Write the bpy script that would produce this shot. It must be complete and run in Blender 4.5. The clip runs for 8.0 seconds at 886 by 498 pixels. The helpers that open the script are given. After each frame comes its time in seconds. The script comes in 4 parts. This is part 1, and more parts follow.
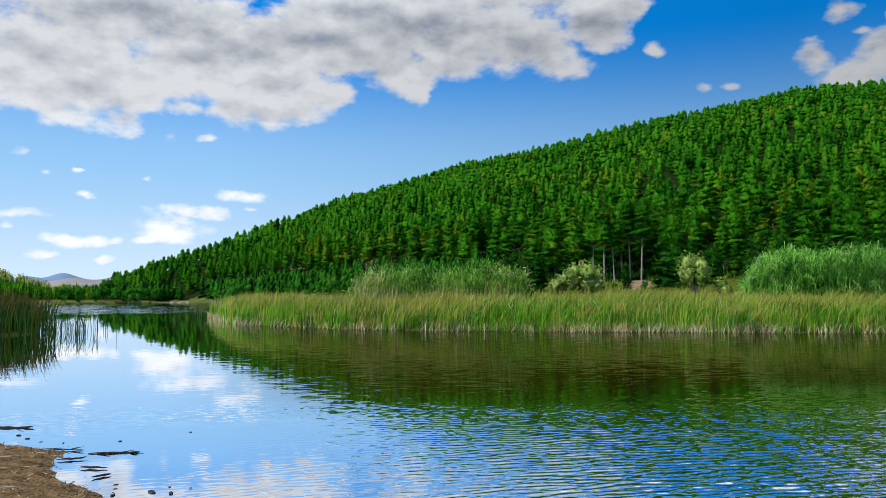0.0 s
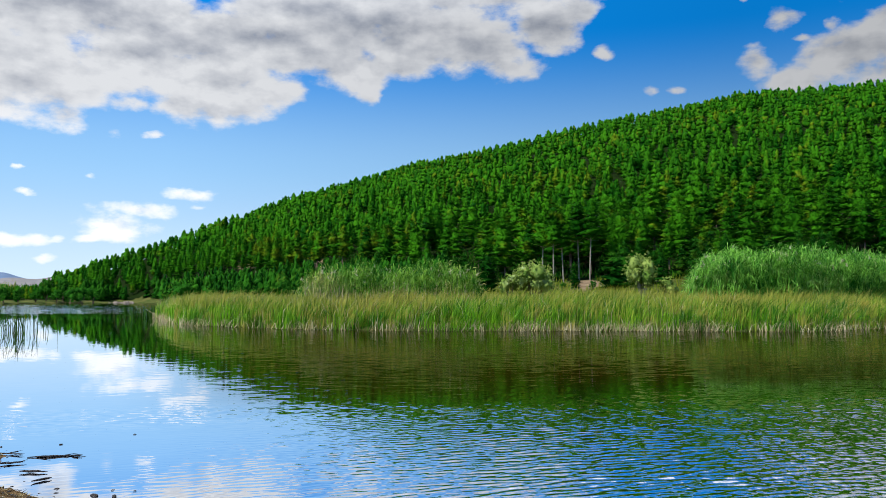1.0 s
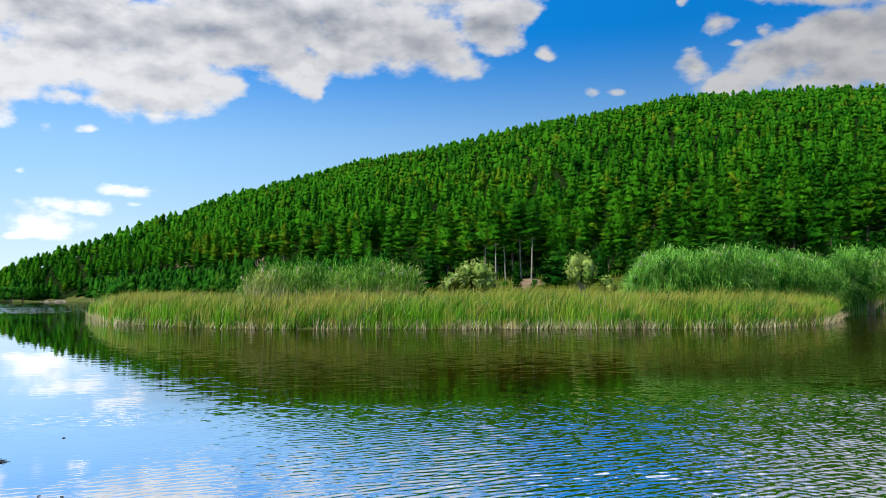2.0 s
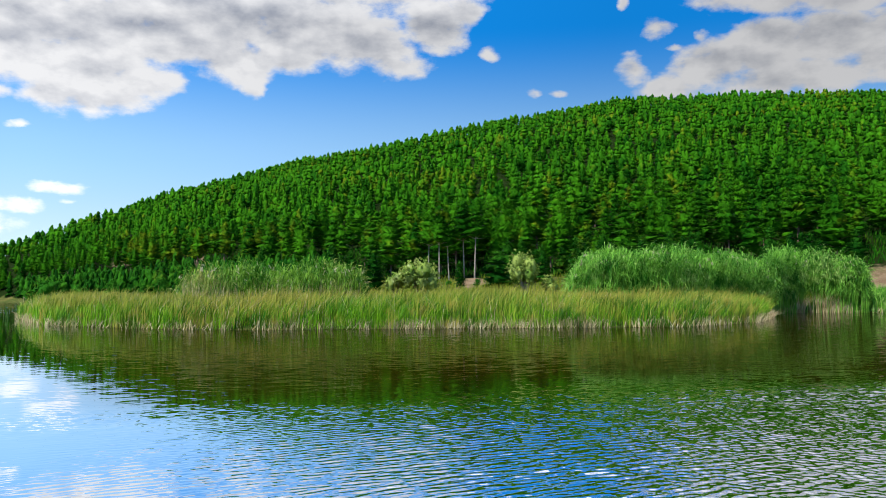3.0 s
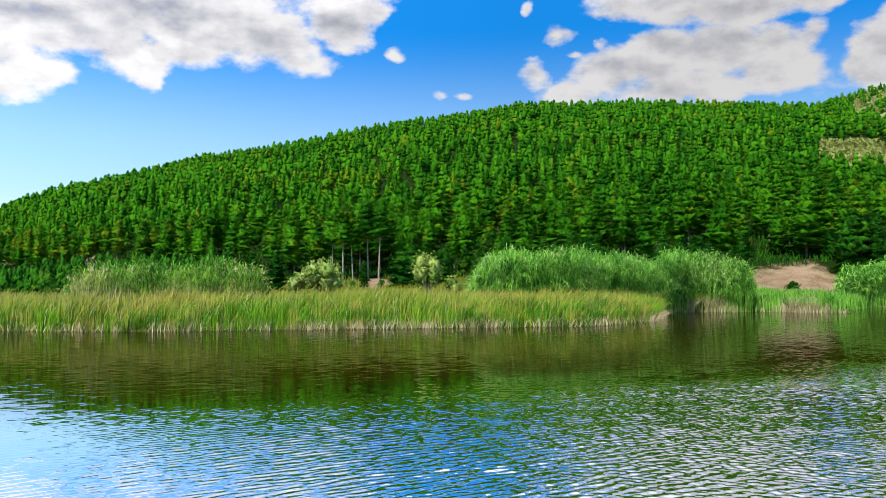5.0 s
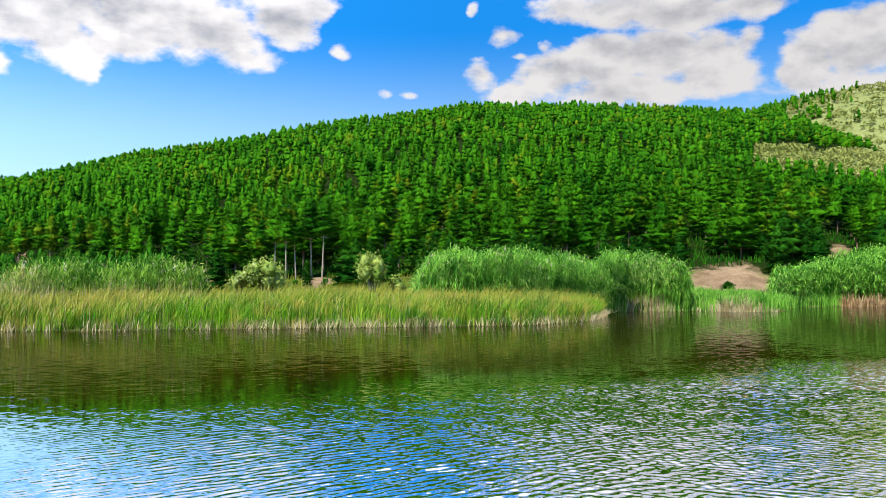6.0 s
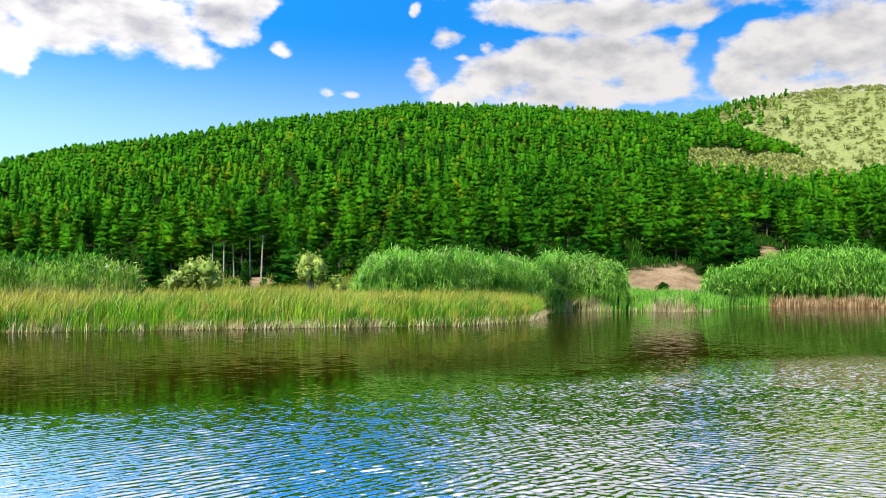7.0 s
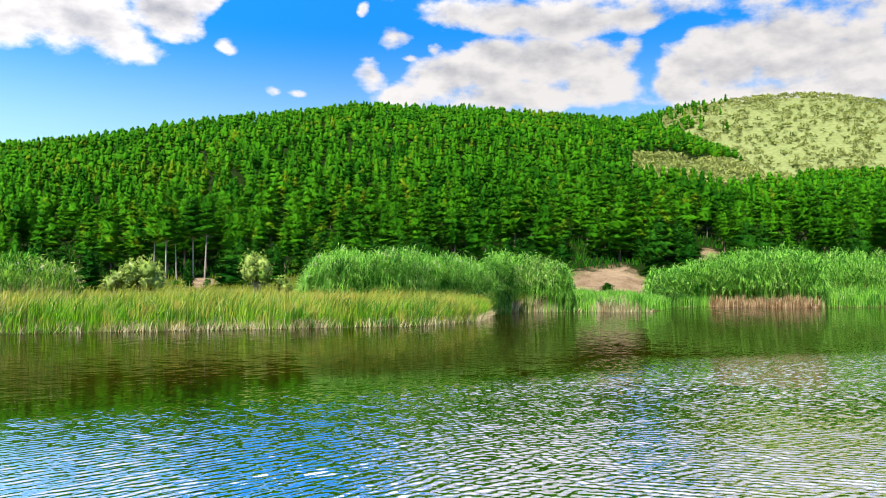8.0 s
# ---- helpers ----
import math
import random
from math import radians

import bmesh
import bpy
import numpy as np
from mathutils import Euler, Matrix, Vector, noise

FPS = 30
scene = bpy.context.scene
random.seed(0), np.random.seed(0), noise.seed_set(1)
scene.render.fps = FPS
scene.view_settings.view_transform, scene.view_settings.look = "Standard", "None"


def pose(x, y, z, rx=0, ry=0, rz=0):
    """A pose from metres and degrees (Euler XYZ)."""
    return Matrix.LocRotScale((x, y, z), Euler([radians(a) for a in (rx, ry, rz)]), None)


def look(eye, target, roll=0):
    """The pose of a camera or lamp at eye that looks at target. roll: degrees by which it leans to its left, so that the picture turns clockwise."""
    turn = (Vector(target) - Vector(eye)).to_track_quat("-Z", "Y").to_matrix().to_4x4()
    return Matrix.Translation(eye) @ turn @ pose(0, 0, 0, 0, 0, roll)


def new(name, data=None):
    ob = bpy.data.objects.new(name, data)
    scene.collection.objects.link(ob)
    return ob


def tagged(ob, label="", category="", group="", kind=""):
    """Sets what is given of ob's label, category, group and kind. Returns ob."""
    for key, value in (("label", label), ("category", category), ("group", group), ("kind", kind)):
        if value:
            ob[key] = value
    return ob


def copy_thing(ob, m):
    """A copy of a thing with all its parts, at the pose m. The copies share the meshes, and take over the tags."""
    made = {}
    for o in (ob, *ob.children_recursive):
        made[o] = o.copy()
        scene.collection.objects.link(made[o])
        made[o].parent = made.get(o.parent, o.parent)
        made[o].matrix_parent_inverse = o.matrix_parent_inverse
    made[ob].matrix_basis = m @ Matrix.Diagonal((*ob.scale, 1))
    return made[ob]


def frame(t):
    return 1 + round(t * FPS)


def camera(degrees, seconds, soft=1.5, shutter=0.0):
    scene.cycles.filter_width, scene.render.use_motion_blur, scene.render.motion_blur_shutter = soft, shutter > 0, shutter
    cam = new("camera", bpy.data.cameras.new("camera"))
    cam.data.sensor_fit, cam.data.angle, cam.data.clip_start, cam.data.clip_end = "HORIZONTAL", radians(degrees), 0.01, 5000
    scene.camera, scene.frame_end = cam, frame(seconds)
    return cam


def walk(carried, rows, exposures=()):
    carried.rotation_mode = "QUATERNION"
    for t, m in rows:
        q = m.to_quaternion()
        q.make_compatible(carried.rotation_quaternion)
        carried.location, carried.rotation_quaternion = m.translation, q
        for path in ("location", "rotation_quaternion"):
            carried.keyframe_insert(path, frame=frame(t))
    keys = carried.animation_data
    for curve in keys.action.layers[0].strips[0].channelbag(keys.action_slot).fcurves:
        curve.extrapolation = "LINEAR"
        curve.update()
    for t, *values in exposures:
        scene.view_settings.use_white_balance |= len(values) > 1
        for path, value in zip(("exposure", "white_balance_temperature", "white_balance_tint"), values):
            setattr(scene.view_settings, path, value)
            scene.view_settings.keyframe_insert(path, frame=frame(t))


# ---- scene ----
# ------------------------------------------------------------------ camera and walk
cam = camera(58.4, 8.0, soft=0.75)
EYE = 1.5
# seconds, x, y, z, yaw, pitch, roll
ROWS = [
    (0.0, 0.000, 0.000, 0.000, 0.00, 3.46, 0.00),
    (0.5, 0.004, -0.018, -0.001, -1.67, 3.46, 0.01),
    (1.0, 0.010, -0.034, -0.001, -3.55, 3.44, 0.03),
    (1.5, 0.028, -0.040, 0.002, -5.57, 3.38, 0.05),
    (3.0, 0.066, -0.018, 0.005, -11.73, 3.27, 0.22),
    (3.5, 0.069, -0.002, 0.005, -13.56, 3.29, 0.23),
    (4.0, 0.072, 0.006, 0.003, -15.25, 3.31, 0.25),
    (4.5, 0.079, -0.006, 0.000, -16.85, 3.31, 0.26),
    (6.0, 0.092, -0.045, 0.002, -22.67, 3.21, 0.10),
    (6.5, 0.106, -0.064, 0.003, -24.74, 3.20, 0.08),
    (7.0, 0.129, -0.063, 0.005, -26.90, 3.22, 0.06),
    (7.5, 0.150, -0.048, 0.004, -28.92, 3.24, 0.08),
    (8.0, 0.165, -0.025, 0.001, -30.70, 3.27, 0.10),
]
EXPOSURES = [(0.0, -0.05, 6150, 8), (1.5, 0.08, 6230, 8.5), (3.0, 0.24, 6330, 9), (4.5, 0.46, 6430, 10), (6.0, 0.68, 6560, 11), (8.0, 0.86, 6660, 11)]
walk(cam, [(t, pose(x, y, EYE + z, 90 + pitch, roll, yaw)) for t, x, y, z, yaw, pitch, roll in ROWS], EXPOSURES)

# ------------------------------------------------------------------ node helpers
def nd(nt, kind, **kw):
    n = nt.nodes.new(kind)
    for k, v in kw.items():
        if k == "op":
            n.operation = v
        elif k == "dim":
            n.noise_dimensions = v
        elif k == "wave":
            n.wave_type = v
        else:
            n.inputs[k.replace("_", " ")].default_value = v
    return n


def math_node(nt, op, a, b=None, c=None, clamp=False):
    n = nt.nodes.new("ShaderNodeMath")
    n.operation, n.use_clamp = op, clamp
    for i, v in enumerate((a, b, c)):
        if v is None:
            continue
        if isinstance(v, (int, float)):
            n.inputs[i].default_value = v
        else:
            nt.links.new(v, n.inputs[i])
    return n.outputs[0]


def ramp01(nt, v, lo, hi):
    """Smooth step of v from lo to hi."""
    n = nt.nodes.new("ShaderNodeMapRange")
    n.interpolation_type = "SMOOTHSTEP"
    n.inputs["From Min"].default_value, n.inputs["From Max"].default_value = lo, hi
    nt.links.new(v, n.inputs["Value"])
    return n.outputs["Result"]


def blend(nt, fac, a, b, how="MIX"):
    n = nt.nodes.new("ShaderNodeMix")
    n.data_type, n.blend_type = "RGBA", how
    for sock, v in ((n.inputs[0], fac), (n.inputs[6], a), (n.inputs[7], b)):
        if isinstance(v, (int, float)):
            sock.default_value = v
        elif isinstance(v, tuple):
            sock.default_value = (*v, 1)
        else:
            nt.links.new(v, sock)
    return n.outputs[2]


def noise_out(nt, vec, scale, detail=4, rough=0.55, out="Fac"):
    n = nd(nt, "ShaderNodeTexNoise", Scale=scale, Detail=detail, Roughness=rough)
    if vec is not None:
        nt.links.new(vec, n.inputs["Vector"])
    return n.outputs[out]


# ------------------------------------------------------------------ sky, clouds and sun
SUN_AZ, SUN_EL = 230.0, 54.0          # degrees: clockwise from ahead, and up
SKY_STRENGTH = 0.13
CLOUD_LIGHT = 4.4
CLOUDS = (
    # degrees: azimuth, elevation, half width, half height; the bank ahead, the heap to the right of it, those overhead
    [(-27.7, 14.6, 4.27, 3.3), (-23.6, 14.3, 4.66, 2.79), (-22.5, 11.7, 1.94, 1.09), (-25.6, 12.5, 4.66, 1.32), (-18.2, 15.6, 4.66, 2.33), (-12.4, 13.3,
     4.27, 1.55), (-14.7, 13.0, 2.33, 1.4), (-9.2, 14.4, 2.72, 1.16), (-7.6, 17.4, 5.43, 2.33), (-3.5, 16.3, 3.49, 1.94), (-2.0, 14.3, 0.85, 0.7), (0.7,
     17.5, 4.27, 2.17), (6.0, 17.4, 4.27, 1.86), (8.1, 16.4, 2.72, 1.01), (11.3, 18.9, 2.72, 1.94), (13.3, 20.0, 1.55, 1.32), (-3.5, 19.8, 11.64, 2.33),
     (-21.2, 18.5, 11.64, 2.72), (-18.1, 12.9, 1.16, 0.54)]
    + [(-19.4, 10.9, 0.62, 0.31), (-16.6, 10.9, 0.62, 0.23), (-28.2, 9.4, 0.7, 0.35), (-26.8, 8.0,
     0.39, 0.19), (-24.7, 8.4, 0.31, 0.16), (-24.3, 6.8, 0.54, 0.19), (-20.5, 7.9, 0.39, 0.16), (-19.1, 4.7, 2.41, 1.01), (-18.0, 5.9, 2.91, 0.54), (-20.9,
     3.8, 0.78, 0.31), (-14.0, 7.1, 1.47, 0.35), (-13.5, 6.3, 0.62, 0.19), (-24.7, 3.7, 1.86, 0.43), (-28.4, 5.4, 1.63, 0.35), (-27.2, 2.7, 0.93, 0.27),
     (-23.1, 2.4, 0.7, 0.27), (-29.0, 4.6, 0.47, 0.31), (-22.5, 3.8, 0.54, 0.23), (15.2, 17.0, 0.78, 0.54), (18.5, 14.2, 0.54, 0.31), (20.1, 14.1, 0.54,
     0.23), (27.1, 18.3, 1.16, 0.7), (28.3, 16.9, 0.47, 0.19)]
    + [(25.3, 15.6, 1.24, 1.01), (27.1, 18.3, 0.93, 0.62), (24.9, 20.0, 0.39, 0.47), (28.2, 14.3, 1.86, 0.93), (30.9, 15.5, 2.91,
     1.94), (34.2, 16.4, 3.1, 2.02), (38.2, 16.4, 3.49, 1.94), (41.7, 15.6, 3.3, 2.33), (35.8, 14.2, 8.92, 1.32), (44.2, 16.7, 1.16, 1.01), (47.7, 14.7,
     2.13, 2.41), (50.9, 15.8, 3.3, 2.79), (54.3, 16.1, 3.49, 2.91), (52.2, 13.0, 7.37, 1.55), (57.5, 14.3, 4.66, 3.88), (49.0, 17.1, 1.16, 1.16), (31.7,
     19.9, 2.72, 1.01), (35.8, 19.7, 4.27, 1.4), (40.2, 19.1, 4.27, 1.55), (44.8, 19.1, 3.49, 1.16), (47.8, 19.4, 1.55, 0.62), (30.1, 17.4, 0.47, 0.39)]
    + [(-5, 23, 12, 2.6), (-14, 15.2, 6, 2.0), (20, 29, 9, 3), (6, 21.8, 9, 2.4), (52, 24, 24, 5), (40, 32, 26, 6), (-12, 17.4, 11, 2.4), (-2, 18.6, 12, 2.4), (-44, 20, 12, 7), (-14, 27, 30, 7), (-34, 31, 20, 9), (-4, 38, 24, 8), (-30, 46, 24, 9), (44, 27, 17, 5.5), (66, 22, 14, 7), (52, 38, 22, 8), (80,
     36, 16, 10), (30, 50, 26, 7)]
)

world = bpy.data.worlds.new("sky")
scene.world = world
world.use_nodes = True
nt = world.node_tree
nt.nodes.clear()
sky = nt.nodes.new("ShaderNodeTexSky")
sky.sky_type, sky.sun_disc = "NISHITA", False
sky.sun_elevation, sky.sun_rotation = radians(SUN_EL), radians(SUN_AZ)
sky.air_density, sky.dust_density, sky.ozone_density = 1.0, 0.08, 2.5
coord = nt.nodes.new("ShaderNodeTexCoord").outputs["Generated"]
xyz = nt.nodes.new("ShaderNodeSeparateXYZ")
nt.links.new(coord, xyz.inputs[0])
az = math_node(nt, "MULTIPLY", math_node(nt, "ARCTAN2", xyz.outputs[0], xyz.outputs[1]), 180 / math.pi)
el = math_node(nt, "MULTIPLY", math_node(nt, "ARCSINE", xyz.outputs[2]), 180 / math.pi)
flat = nt.nodes.new("ShaderNodeCombineXYZ")
nt.links.new(az, flat.inputs[0])
nt.links.new(math_node(nt, "MULTIPLY", el, 1.7), flat.inputs[1])


warp = nd(nt, "ShaderNodeTexNoise", Scale=0.33, Detail=5.0, Roughness=0.55)
nt.links.new(flat.outputs[0], warp.inputs["Vector"])
warp_xyz = nt.nodes.new("ShaderNodeSeparateXYZ")
nt.links.new(warp.outputs["Color"], warp_xyz.inputs[0])
warp_e = warp_xyz.outputs[1]
warped_az = math_node(nt, "ADD", az, math_node(nt, "MULTIPLY", math_node(nt, "SUBTRACT", warp_xyz.outputs[0], 0.5), 1.8))


def cloud_field(shift):
    """How deep a direction lies in the clouds; shift moves the look-up upwards by so many degrees."""
    e = math_node(nt, "ADD", math_node(nt, "ADD", el, shift), math_node(nt, "MULTIPLY", math_node(nt, "SUBTRACT", warp_e, 0.5), 1.3))
    field = None
    for a, b, w, h in CLOUDS:
        u = math_node(nt, "MULTIPLY", math_node(nt, "SUBTRACT", warped_az, a), 1 / w)
        v = math_node(nt, "MULTIPLY", math_node(nt, "SUBTRACT", e, b), 1 / h)
        q = math_node(nt, "ADD", math_node(nt, "MULTIPLY", u, u), math_node(nt, "MULTIPLY", v, v))
        f = math_node(nt, "MULTIPLY", math_node(nt, "SUBTRACT", 1.0, q), min(1.0, 0.22 + 0.40 * h))
        field = f if field is None else math_node(nt, "SMOOTH_MAX", field, f, 0.25)
    return field


moved = nt.nodes.new("ShaderNodeVectorMath")
moved.operation = "ADD"
nt.links.new(flat.outputs[0], moved.inputs[0])
moved.inputs[1].default_value = (0.5, 1.6, 0)
puff = noise_out(nt, flat.outputs[0], 0.27, 9, 0.57)
puff_up = noise_out(nt, moved.outputs[0], 0.27, 4, 0.5)
broad = noise_out(nt, flat.outputs[0], 0.13, 3, 0.5)
field = cloud_field(0.0)
depth = math_node(nt, "ADD", field, math_node(nt, "MULTIPLY", math_node(nt, "SUBTRACT", puff, 0.50), 2.7))
cover = ramp01(nt, depth, -0.18, 0.56)
# side light on the billows, grey where the cloud is deep
relief = math_node(nt, "MULTIPLY", math_node(nt, "MULTIPLY", math_node(nt, "SUBTRACT", puff, puff_up), 1.7), ramp01(nt, field, 0.15, 0.7))
deep = ramp01(nt, math_node(nt, "ADD", field, math_node(nt, "MULTIPLY", broad, 1.0)), 0.55, 1.55)
lit = math_node(nt, "SUBTRACT", math_node(nt, "ADD", 1.0, relief), math_node(nt, "MULTIPLY", deep, math_node(nt, "MULTIPLY_ADD", ramp01(nt, el, 14.0, 19.0), 0.36, 0.16)), clamp=True)
cloud_colour = blend(nt, lit, (0.36, 0.39, 0.47), (1.0, 0.985, 0.99))
bright = nt.nodes.new("ShaderNodeVectorMath")
bright.operation = "SCALE"
nt.links.new(cloud_colour, bright.inputs[0])
# clouds above the view made up to 2.2 times brighter, to whiten the water
overhead_gain = nt.nodes.new("ShaderNodeMapRange")
for key, value in (("From Min", 19.0), ("From Max", 30.0), ("To Min", CLOUD_LIGHT), ("To Max", CLOUD_LIGHT * 2.2)):
    overhead_gain.inputs[key].default_value = value
nt.links.new(el, overhead_gain.inputs["Value"])
cloud_dim = nt.nodes.new("ShaderNodeMapRange")     # clouds brightened on the left, dimmed to the right, against the rising exposure
for key, value in (("From Min", -16.0), ("From Max", 36.0), ("To Min", 1.34), ("To Max", 0.84)):
    cloud_dim.inputs[key].default_value = value
nt.links.new(az, cloud_dim.inputs["Value"])
distant = math_node(nt, "MULTIPLY_ADD", ramp01(nt, el, 8.0, 14.0), -0.40, 1.40)     # the far small clouds are sunlit
nt.links.new(math_node(nt, "MULTIPLY", math_node(nt, "MULTIPLY", overhead_gain.outputs[0], cloud_dim.outputs[0]), distant), bright.inputs["Scale"])
# clear air: deep blue overhead, pale towards the horizon, dimmed rightwards against the rising exposure
hazy = blend(nt, ramp01(nt, el, -1.0, 9.5), (5.1, 6.0, 6.8), (2.4, 4.2, 6.3))
hazy = blend(nt, ramp01(nt, el, 7.5, 19.0), hazy, (0.07, 1.75, 5.3))
hazy = blend(nt, ramp01(nt, el, 20.5, 27.0), hazy, (1.2, 2.9, 5.7))     # unseen pale band under the clear zenith, added to whiten the water's reflections
hazy = blend(nt, ramp01(nt, el, 34.0, 55.0), hazy, sky.outputs[0])
shade = nt.nodes.new("ShaderNodeMapRange")
for key, value in (("From Min", -16.0), ("From Max", 24.0), ("To Min", 1.15), ("To Max", 0.82)):
    shade.inputs[key].default_value = value
nt.links.new(az, shade.inputs["Value"])
clear_sky = nt.nodes.new("ShaderNodeVectorMath")
clear_sky.operation = "SCALE"
nt.links.new(hazy, clear_sky.inputs[0])
nt.links.new(shade.outputs[0], clear_sky.inputs["Scale"])
clear = clear_sky.outputs[0]
mixed = blend(nt, cover, clear, bright.outputs[0])
back = nt.nodes.new("ShaderNodeBackground")
back.inputs[1].default_value = SKY_STRENGTH
nt.links.new(mixed, back.inputs[0])
nt.links.new(back.outputs[0], nt.nodes.new("ShaderNodeOutputWorld").inputs[0])

sun_data = bpy.data.lights.new("sun", "SUN")
sun_data.energy, sun_data.angle, sun_data.color = 5.0, radians(0.6), (1.0, 0.95, 0.86)
sun = new("sun", sun_data)
sa, se = radians(SUN_AZ), radians(SUN_EL)
toward = Vector((math.sin(sa) * math.cos(se), math.cos(sa) * math.cos(se), math.sin(se)))
sun.matrix_world = look(toward * 900, (0, 0, 0))

# ------------------------------------------------------------------ materials
def material(name):
    m = bpy.data.materials.new(name)
    m.use_nodes = True
    m.node_tree.nodes.clear()
    return m, m.node_tree


def finish(nt, shader):
    nt.links.new(shader, nt.nodes.new("ShaderNodeOutputMaterial").inputs[0])


def leaf_material(name, dark, light, odd, scale=0.12, through_light=0.35, rough=0.7, odd_from=0.62, shine=0.04, grain=0.45, dry_from=None, tall=1.0, speck=0.0):
    """Foliage: two greens by plant, a third here and there, a little light through the leaf."""
    m, nt = material(name)
    pos = nt.nodes.new("ShaderNodeNewGeometry")
    fine = pos.outputs["Random Per Island"]
    squat = nt.nodes.new("ShaderNodeVectorMath")
    squat.operation = "MULTIPLY"
    squat.inputs[1].default_value = (1, 1, tall)
    nt.links.new(pos.outputs["Position"], squat.inputs[0])
    big = noise_out(nt, squat.outputs[0], scale, 2, 0.5)
    patch = noise_out(nt, pos.outputs["Position"], scale * 0.23, 2, 0.5)
    col = blend(nt, ramp01(nt, math_node(nt, "ADD", math_node(nt, "MULTIPLY", fine, grain), math_node(nt, "MULTIPLY_ADD", big, 1.3, math_node(nt, "MULTIPLY", math_node(nt, "SUBTRACT", noise_out(nt, pos.outputs["Position"], 3.4, 4, 0.7), 0.5), speck))), grain * 0.5 + 0.33, grain * 0.5 + 0.98), dark, light)
    spots = noise_out(nt, pos.outputs["Position"], scale * 2.1, 2, 0.5)
    col = blend(nt, ramp01(nt, math_node(nt, "ADD", math_node(nt, "MULTIPLY", spots, 0.6), math_node(nt, "MULTIPLY", patch, 0.5)), odd_from, odd_from + 0.16), col, odd)
    if dry_from is not None:
        up = nt.nodes.new("ShaderNodeSeparateXYZ")
        nt.links.new(pos.outputs["Position"], up.inputs[0])
        tips = math_node(nt, "ADD", up.outputs[2], math_node(nt, "ADD", fine, math_node(nt, "MULTIPLY", patch, 1.6)))
        col = blend(nt, math_node(nt, "MULTIPLY", ramp01(nt, tips, dry_from + 1.1, dry_from + 1.9), 0.75), col, odd)
    p = nd(nt, "ShaderNodeBsdfPrincipled", Roughness=rough)
    p.inputs["Specular IOR Level"].default_value = shine
    nt.links.new(col, p.inputs["Base Color"])
    if speck:
        shag = nd(nt, "ShaderNodeBump", Distance=0.08, Strength=1.0)
        nt.links.new(noise_out(nt, pos.outputs["Position"], 3.0, 5, 0.75), shag.inputs["Height"])
        nt.links.new(shag.outputs[0], p.inputs["Normal"])
    tr = nt.nodes.new("ShaderNodeBsdfTranslucent")
    nt.links.new(col, tr.inputs[0])
    mix = nt.nodes.new("ShaderNodeMixShader")
    mix.inputs[0].default_value = through_light
    nt.links.new(p.outputs[0], mix.inputs[1])
    nt.links.new(tr.outputs[0], mix.inputs[2])
    finish(nt, mix.outputs[0])
    return m


def rough_material(name, a, b, scale, rough=0.9, bump=0.02, bump_scale=None):
    """A dull surface of two tones with fine relief."""
    m, nt = material(name)
    pos = nt.nodes.new("ShaderNodeNewGeometry").outputs["Position"]
    n1 = noise_out(nt, pos, scale, 6, 0.6)
    n2 = noise_out(nt, pos, scale * 7, 3, 0.6)
    col = blend(nt, ramp01(nt, math_node(nt, "ADD", math_node(nt, "MULTIPLY", n1, 0.7), math_node(nt, "MULTIPLY", n2, 0.3)), 0.35, 0.65), a, b)
    p = nd(nt, "ShaderNodeBsdfPrincipled", Roughness=rough)
    p.inputs["Specular IOR Level"].default_value = 0.2
    nt.links.new(col, p.inputs["Base Color"])
    bn = nd(nt, "ShaderNodeBump", Distance=bump)
    nt.links.new(noise_out(nt, pos, bump_scale or scale * 5, 5, 0.6), bn.inputs["Height"])
    nt.links.new(bn.outputs[0], p.inputs["Normal"])
    finish(nt, p.outputs[0])
    return m


PINE = leaf_material("pine_needles", (0.007, 0.074, 0.0015), (0.058, 0.235, 0.004), (0.150, 0.225, 0.006), 0.16, 0.10, odd_from=0.59, grain=0.22, tall=0.35, speck=0.5)
PINE_YOUNG = leaf_material("young_pine_needles", (0.004, 0.050, 0.002), (0.032, 0.150, 0.006), (0.070, 0.150, 0.008), 0.3, 0.15, speck=0.9)
# pale scrub green with the sunshine on hill, clearing and spur put into it
SCRUB = leaf_material("sunny_scrub_leaves", (0.26, 0.31, 0.08), (0.33, 0.37, 0.11), (0.36, 0.37, 0.15), 0.03, 0.3)
SCRUB_DARK = leaf_material("green_scrub_leaves", (0.11, 0.17, 0.03), (0.17, 0.23, 0.05), (0.20, 0.24, 0.07), 0.03, 0.3)
WILLOW = leaf_material("willow_leaves", (0.15, 0.27, 0.04), (0.40, 0.50, 0.12), (0.52, 0.60, 0.26), 0.8, 0.3, grain=0.8)
SHRUB = leaf_material("shrub_leaves", (0.021, 0.130, 0.0090), (0.051, 0.220, 0.0135), (0.085, 0.220, 0.0180), 0.7, 0.35)
CATTAIL = leaf_material("cattail_leaves", (0.018, 0.120, 0.002), (0.200, 0.430, 0.014), (0.390, 0.340, 0.060), 0.55, 0.2, 0.45, 0.545, 0.15, 0.5, dry_from=1.12)
CATTAIL_DARK = leaf_material("old_cattail_leaves", (0.006, 0.048, 0.002), (0.036, 0.095, 0.006), (0.130, 0.060, 0.012), 0.5, 0.2, 0.5, 0.62, 0.2, 0.8, dry_from=1.15)
# dark and light green by metre-wide clumps, painting in the shaded gaps between reeds
REED = leaf_material("reed_leaves", (0.012, 0.120, 0.006), (0.25, 0.55, 0.065), (0.46, 0.64, 0.18), 1.1, 0.3, 0.5, 0.60, 0.08, 0.4)
